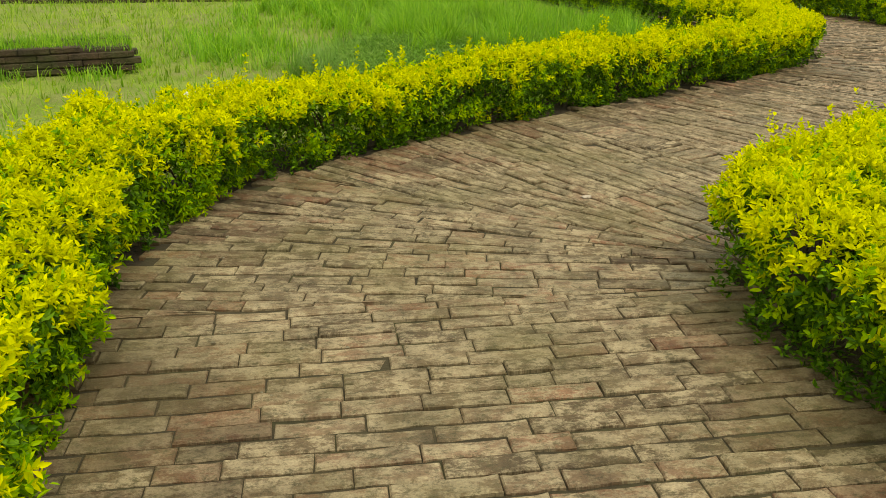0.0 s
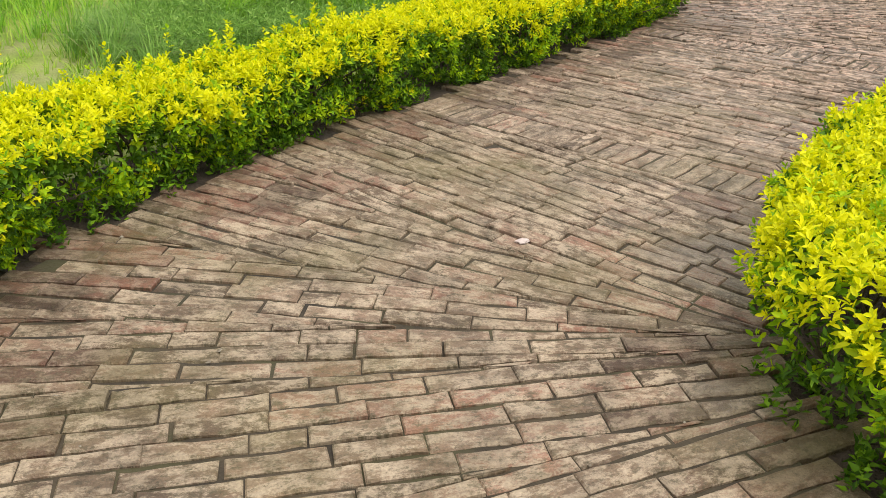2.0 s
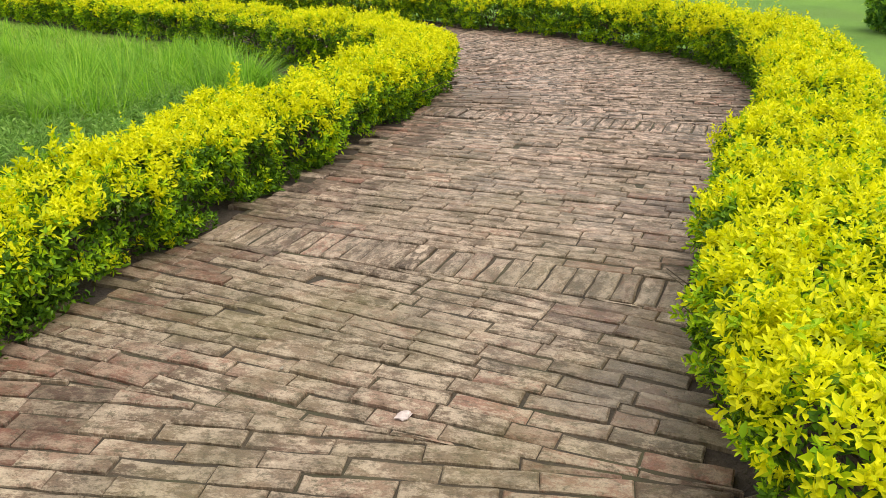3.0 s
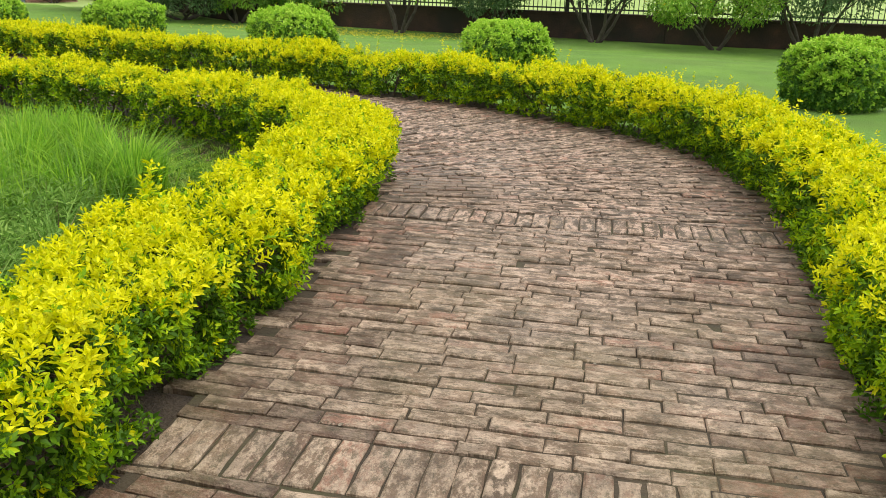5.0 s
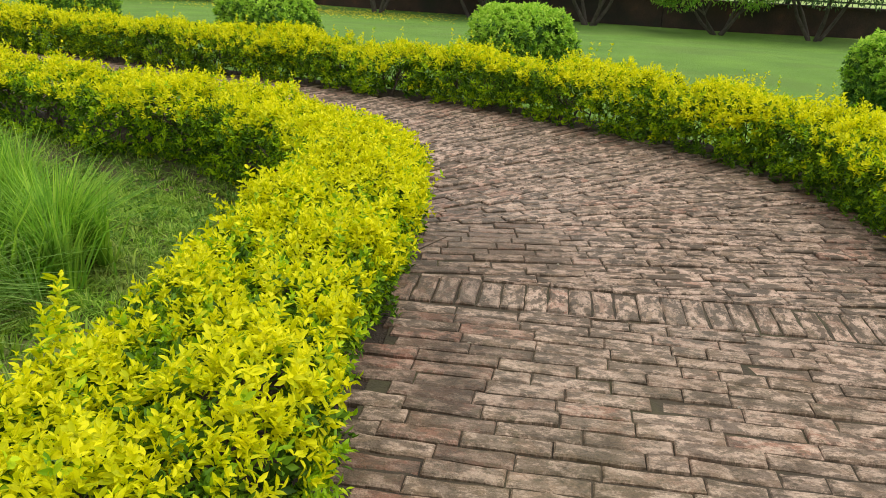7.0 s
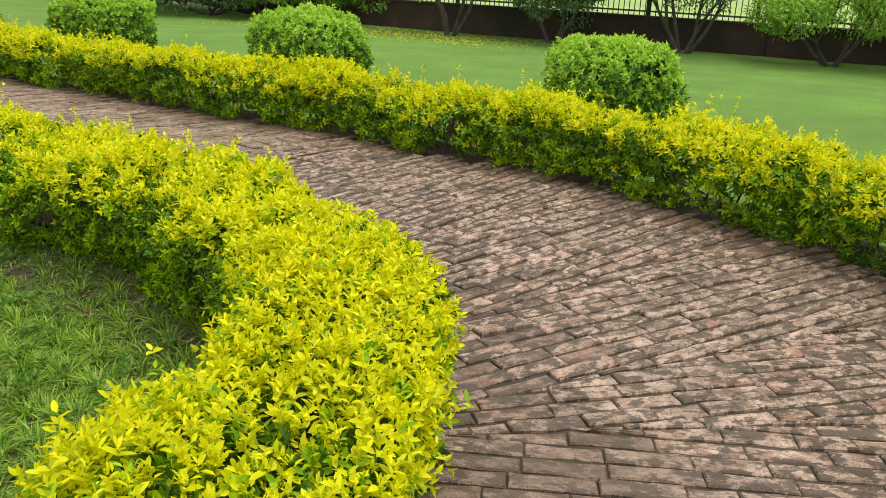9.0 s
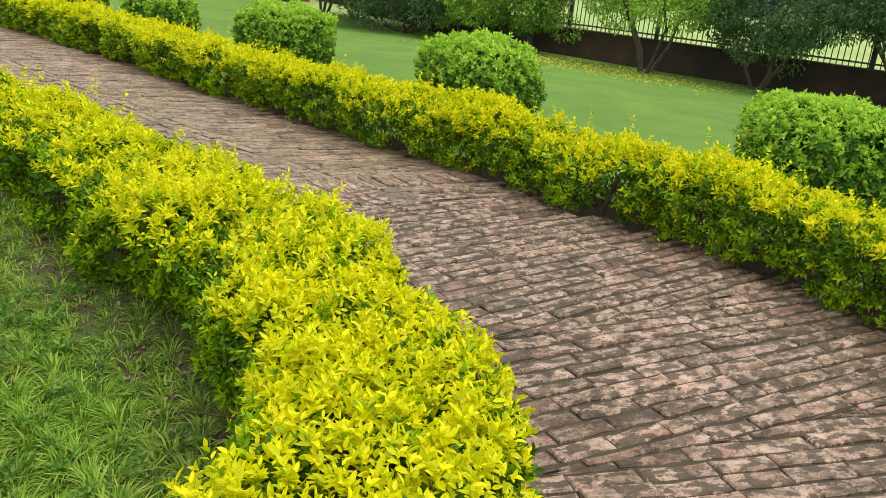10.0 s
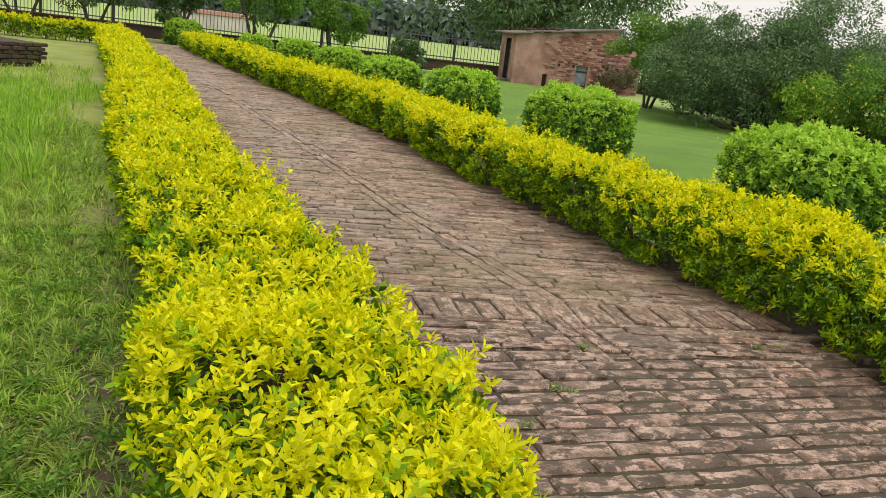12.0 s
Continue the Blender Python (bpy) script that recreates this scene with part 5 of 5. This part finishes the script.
def slab(poly, top, tilt, edge=0.0045, depth=0.03):
    """A worn brick over a convex outline: sides, a chamfer and a top."""
    n = len(poly)
    cx, cy = sum(p[0] for p in poly) / n, sum(p[1] for p in poly) / n
    lift = lambda x, y: top + tilt[0] * (x - cx) + tilt[1] * (y - cy)
    span = max(math.hypot(x - cx, y - cy) for x, y in poly)
    ring = []
    for i in range(n):
        (ax, ay), (x, y), (bx, by) = poly[i - 1], poly[i], poly[(i + 1) % n]
        d1, d2 = math.hypot(x - ax, y - ay) or 1, math.hypot(bx - x, by - y) or 1
        nx, ny = -(y - ay) / d1 - (by - y) / d2, (x - ax) / d1 + (bx - x) / d2
        k = math.hypot(nx, ny) or 1
        ring.append((x + nx / k * edge * 1.3, y + ny / k * edge * 1.3))
    v = [(x, y, -depth) for x, y in poly] + [(x, y, lift(x, y) - edge) for x, y in poly] + [(x, y, lift(x, y)) for x, y in ring]
    f = [tuple(range(2 * n, 3 * n))]
    for i in range(n):
        j = (i + 1) % n
        f += [(i, j, n + j, n + i), (n + i, n + j, 2 * n + j, 2 * n + i)]
    return v, f


def give_uv(me, uvs):
    """A UV map from one pair of coordinates a vertex."""
    idx = np.zeros(len(me.loops), dtype=np.int32)
    me.loops.foreach_get("vertex_index", idx)
    me.uv_layers.new(name="UVMap").data.foreach_set("uv", np.asarray(uvs, dtype=np.float32)[idx].ravel())


def lay_path():
    rs = np.random.RandomState(19)
    edge_l, edge_r = pair_l[:, :2], pair_l[:, 2:]
    mid = (edge_l + edge_r) / 2
    half = np.linalg.norm(edge_r - edge_l, axis=1) / 2
    variants = []
    for k in range(8):
        w, d = 0.27 * rs.uniform(0.985, 1.0), 0.0768 * rs.uniform(0.98, 1.0)
        j = lambda: rs.uniform(-0.004, 0.004)
        poly = [(-w / 2 + j(), -d / 2 + j() / 2), (w / 2 + j(), -d / 2 + j() / 2), (w / 2 + j(), d / 2 + j() / 2), (-w / 2 + j(), d / 2 + j() / 2)]
        v, f = slab(ragged(poly, rs, 0.006), 0.0, (0, 0), 0.006)
        me = mesh_of("brick", v, f, [M_BRICK])
        give_uv(me, [(p[0], p[1]) for p in v])
        variants.append(me)
    V, F, K, T, count = [], [], [], [], 0

    def on_path(x, y):
        q = int(np.argmin((mid[:, 0] - x) ** 2 + (mid[:, 1] - y) ** 2))
        t = edge_r[q] - edge_l[q]
        t = t / np.linalg.norm(t)
        across = (x - mid[q, 0]) * t[0] + (y - mid[q, 1]) * t[1]
        return half[q] - abs(across) - (0.08 if across < 0 else 0.0)

    def put(poly, full, cx, cy, turn, worn=0.0045):
        nonlocal count
        top = max(-0.007, rs.normal() * 0.0032 - (0.004 if rs.uniform() < 0.05 else 0))
        edge = on_path(cx, cy)
        # the darker red brick grows commoner towards the path's edges
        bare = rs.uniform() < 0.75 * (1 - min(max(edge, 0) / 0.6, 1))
        tilt = (rs.normal() * 0.012 * (1.6 if worn > 0.007 else 1), rs.normal() * 0.02 * (1.6 if worn > 0.007 else 1))
        if full and not bare and 2.8 < cy < 6.1 and cx < 1.7 and count < 300:
            o = new("brick", variants[rs.randint(8)])
            o.parent = path_bed
            o.matrix_basis = pose(cx, cy, top, math.degrees(tilt[1]), math.degrees(-tilt[0]), math.degrees(turn) + (180 if rs.uniform() < 0.5 else 0))
            count += 1
            return
        v, f = slab(ragged(poly, rs, 0.006 if worn < 0.007 else 0.009), top, tilt, worn)
        k = len(V)
        V.extend(v)
        ca, sa = math.cos(turn), math.sin(turn)
        T.extend([((p[0] - cx) * ca + (p[1] - cy) * sa, (p[1] - cy) * ca - (p[0] - cx) * sa) for p in v])
        F.extend([tuple(i + k for i in q) for q in f])
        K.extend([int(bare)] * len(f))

    def section(first, last, angle, long=0.276, deep=0.087, gap=0.0034, soldier=False, middle=None, worn=0.006):
        """Courses at one angle between two cut lines, each given by its left and right end.
        middle: a line of two points along which a row of stretchers parts the courses."""
        l0, r0, l1, r1 = (np.array(q, float) for q in (*first, *last))
        u = np.array([math.cos(radians(angle)), math.sin(radians(angle))])
        v = np.array([-u[1], u[0]])
        o = (l0 + r0 + l1 + r1) / 4
        n0 = unit(np.array([-(r0 - l0)[1], (r0 - l0)[0]]))
        n1 = -unit(np.array([-(r1 - l1)[1], (r1 - l1)[0]]))
        vs = [float((c - o) @ v) for c in (l0, r0, l1, r1)]
        us = [float((c - o) @ u) for c in (l0, r0, l1, r1)]
        turn = math.atan2(u[1], u[0])
        if middle is not None:
            a, b = (np.array(q, float) for q in middle)
            along = unit(b - a)
            out = np.array([along[1], -along[0]])
            s = 0.0
            while s < np.linalg.norm(b - a):
                w = long * rs.uniform(0.95, 1.05)
                for off in (-0.047, 0.047):
                    p = a + along * (s + 0.1 * (off > 0)) + out * off
                    put([tuple(p + along * q * (w / 2 - 0.005) + out * z * 0.041) for q, z in ((-1, 1), (1, 1), (1, -1), (-1, -1))], False, p[0], p[1], math.atan2(along[1], along[0]))
                s += w
        y = -deep / 2 if soldier else min(vs) - deep
        while y < (0 if soldier else max(vs) + deep):
            x = min(us) - 1.2 + rs.uniform(0.0, long)
            while x < max(us) + 0.6:
                if soldier:
                    w = long * rs.uniform(0.93, 1.07)
                else:
                    w = long * (rs.uniform(0.86, 1.1) if rs.uniform() > 0.12 else rs.uniform(0.45, 0.7))
                full = not soldier and abs(w - long) < 0.012
                g = gap * rs.uniform(0.8, 1.3)
                jit = lambda: rs.uniform(-0.0022, 0.0022)
                gx, gy = (g, g) if soldier else (0.65 * g, 1.3 * g)
                rect = [(x + gx, y + gy + jit()), (x + w - gx + jit(), y + gy + jit()), (x + w - gx + jit(), y + deep - gy + jit()), (x + gx, y + deep - gy + jit())]
                poly = [(o[0] + a * u[0] + b * v[0], o[1] + a * u[1] + b * v[1]) for a, b in rect]
                cx, cy = sum(p[0] for p in poly) / 4, sum(p[1] for p in poly) / 4
                if on_path(cx, cy) > -0.14:
                    cut = poly if soldier else clip(clip(poly, l0 + n0 * 0.003, n0), l1 + n1 * 0.003, n1)
                    halves = [cut]
                    if middle is not None and len(cut) >= 3:
                        halves = [clip(cut, np.array(middle[0]) + q * out * 0.096, q * out) for q in (-1, 1)]
                    for h in halves:
                        if len(h) >= 3 and area(h) > 0.0005:
                            put(h, full and area(h) > 0.98 * area(poly), cx, cy, turn + (math.pi / 2 if soldier else 0), worn)
                x += w
            y += deep

    cuts = [((-0.75, -3.0), (1.8, -2.6)), ((-1.33, 2.82), (1.06, 3.1)), ((-1.35, 3.66), (1.1, 3.4)), ((-1.25, 4.13), (1.12, 3.5)), ((-0.85, 4.7), (1.15, 3.55)),
            ((-0.25, 5.3), (1.2, 3.62)), ((0.3, 5.85), (1.45, 3.85)), ((0.69, 6.2), (2.0, 4.34))]
    for a, b, angle in zip(cuts, cuts[1:], (8, -2, -10, -21, -41, -55, -59)):
        section(a, b, angle)
    section(((0.69, 6.2), (2.0, 4.34)), ((0.93, 6.36), (2.24, 4.5)), -54.8, 0.096, 0.28, soldier=True)
    section(((0.93, 6.36), (2.24, 4.5)), ((2.98, 7.81), (4.43, 5.86)), -54.5)
    section(((2.98, 7.81), (4.43, 5.86)), ((3.22, 7.99), (4.67, 6.04)), -53.4, 0.096, 0.28, soldier=True)
    cuts = [((3.22, 7.99), (4.67, 6.04)), ((3.75, 8.52), (5.6, 7.32)), ((4.02, 8.63), (6.3, 8.02)), ((4.12, 9.2), (6.5, 9.2)), ((4.24, 10.06), (6.5, 10.38)), ((3.78, 12.0), (6.05, 12.3))]
    for a, b, angle, deep, gap in zip(cuts, cuts[1:], (-44, -25, -8, 4, 13), (0.087, 0.087, 0.088, 0.094, 0.1), (0.004, 0.0042, 0.0047, 0.0058, 0.0072)):
        section(a, b, angle, 0.27, deep, gap, worn=gap * 1.25)
    mids = [(4.86, 12.2), (4.1, 14.4), (3.0, 17.7), (1.7, 21.3), (-0.25, 26.15), (-3.75, 35.5)]
    section(((3.78, 12.0), (6.05, 12.3)), ((3.68, 12.36), (5.95, 12.66)), 8.5, middle=((4.86, 12.18), (4.78, 12.46)))
    section(((3.68, 12.36), (5.95, 12.66)), ((3.64, 12.65), (5.9, 12.95)), 8.0, 0.096, 0.28, soldier=True)
    edge = [((3.64, 12.65), (5.9, 12.95)), ((3.0, 14.1), (5.2, 14.7)), ((1.9, 17.4), (4.1, 18.1)), ((0.6, 21.0), (2.8, 21.7)), ((-1.2, 25.8), (0.75, 26.5)), ((-4.6, 35.0), (-2.9, 36.0))]
    for a, b, p, q in zip(edge, edge[1:], [(4.75, 12.84)] + mids[1:], mids[1:]):
        section(a, b, math.degrees(math.atan2(a[1][1] - a[0][1], a[1][0] - a[0][0])), middle=(p, q))
    me = mesh_of("bricks", V, F, [M_BRICKS, M_EDGE_BRICKS], K)
    give_uv(me, T)
    o = hang("bricks", me, path_bed)
    o["kind"] = "stuff"


lay_path()
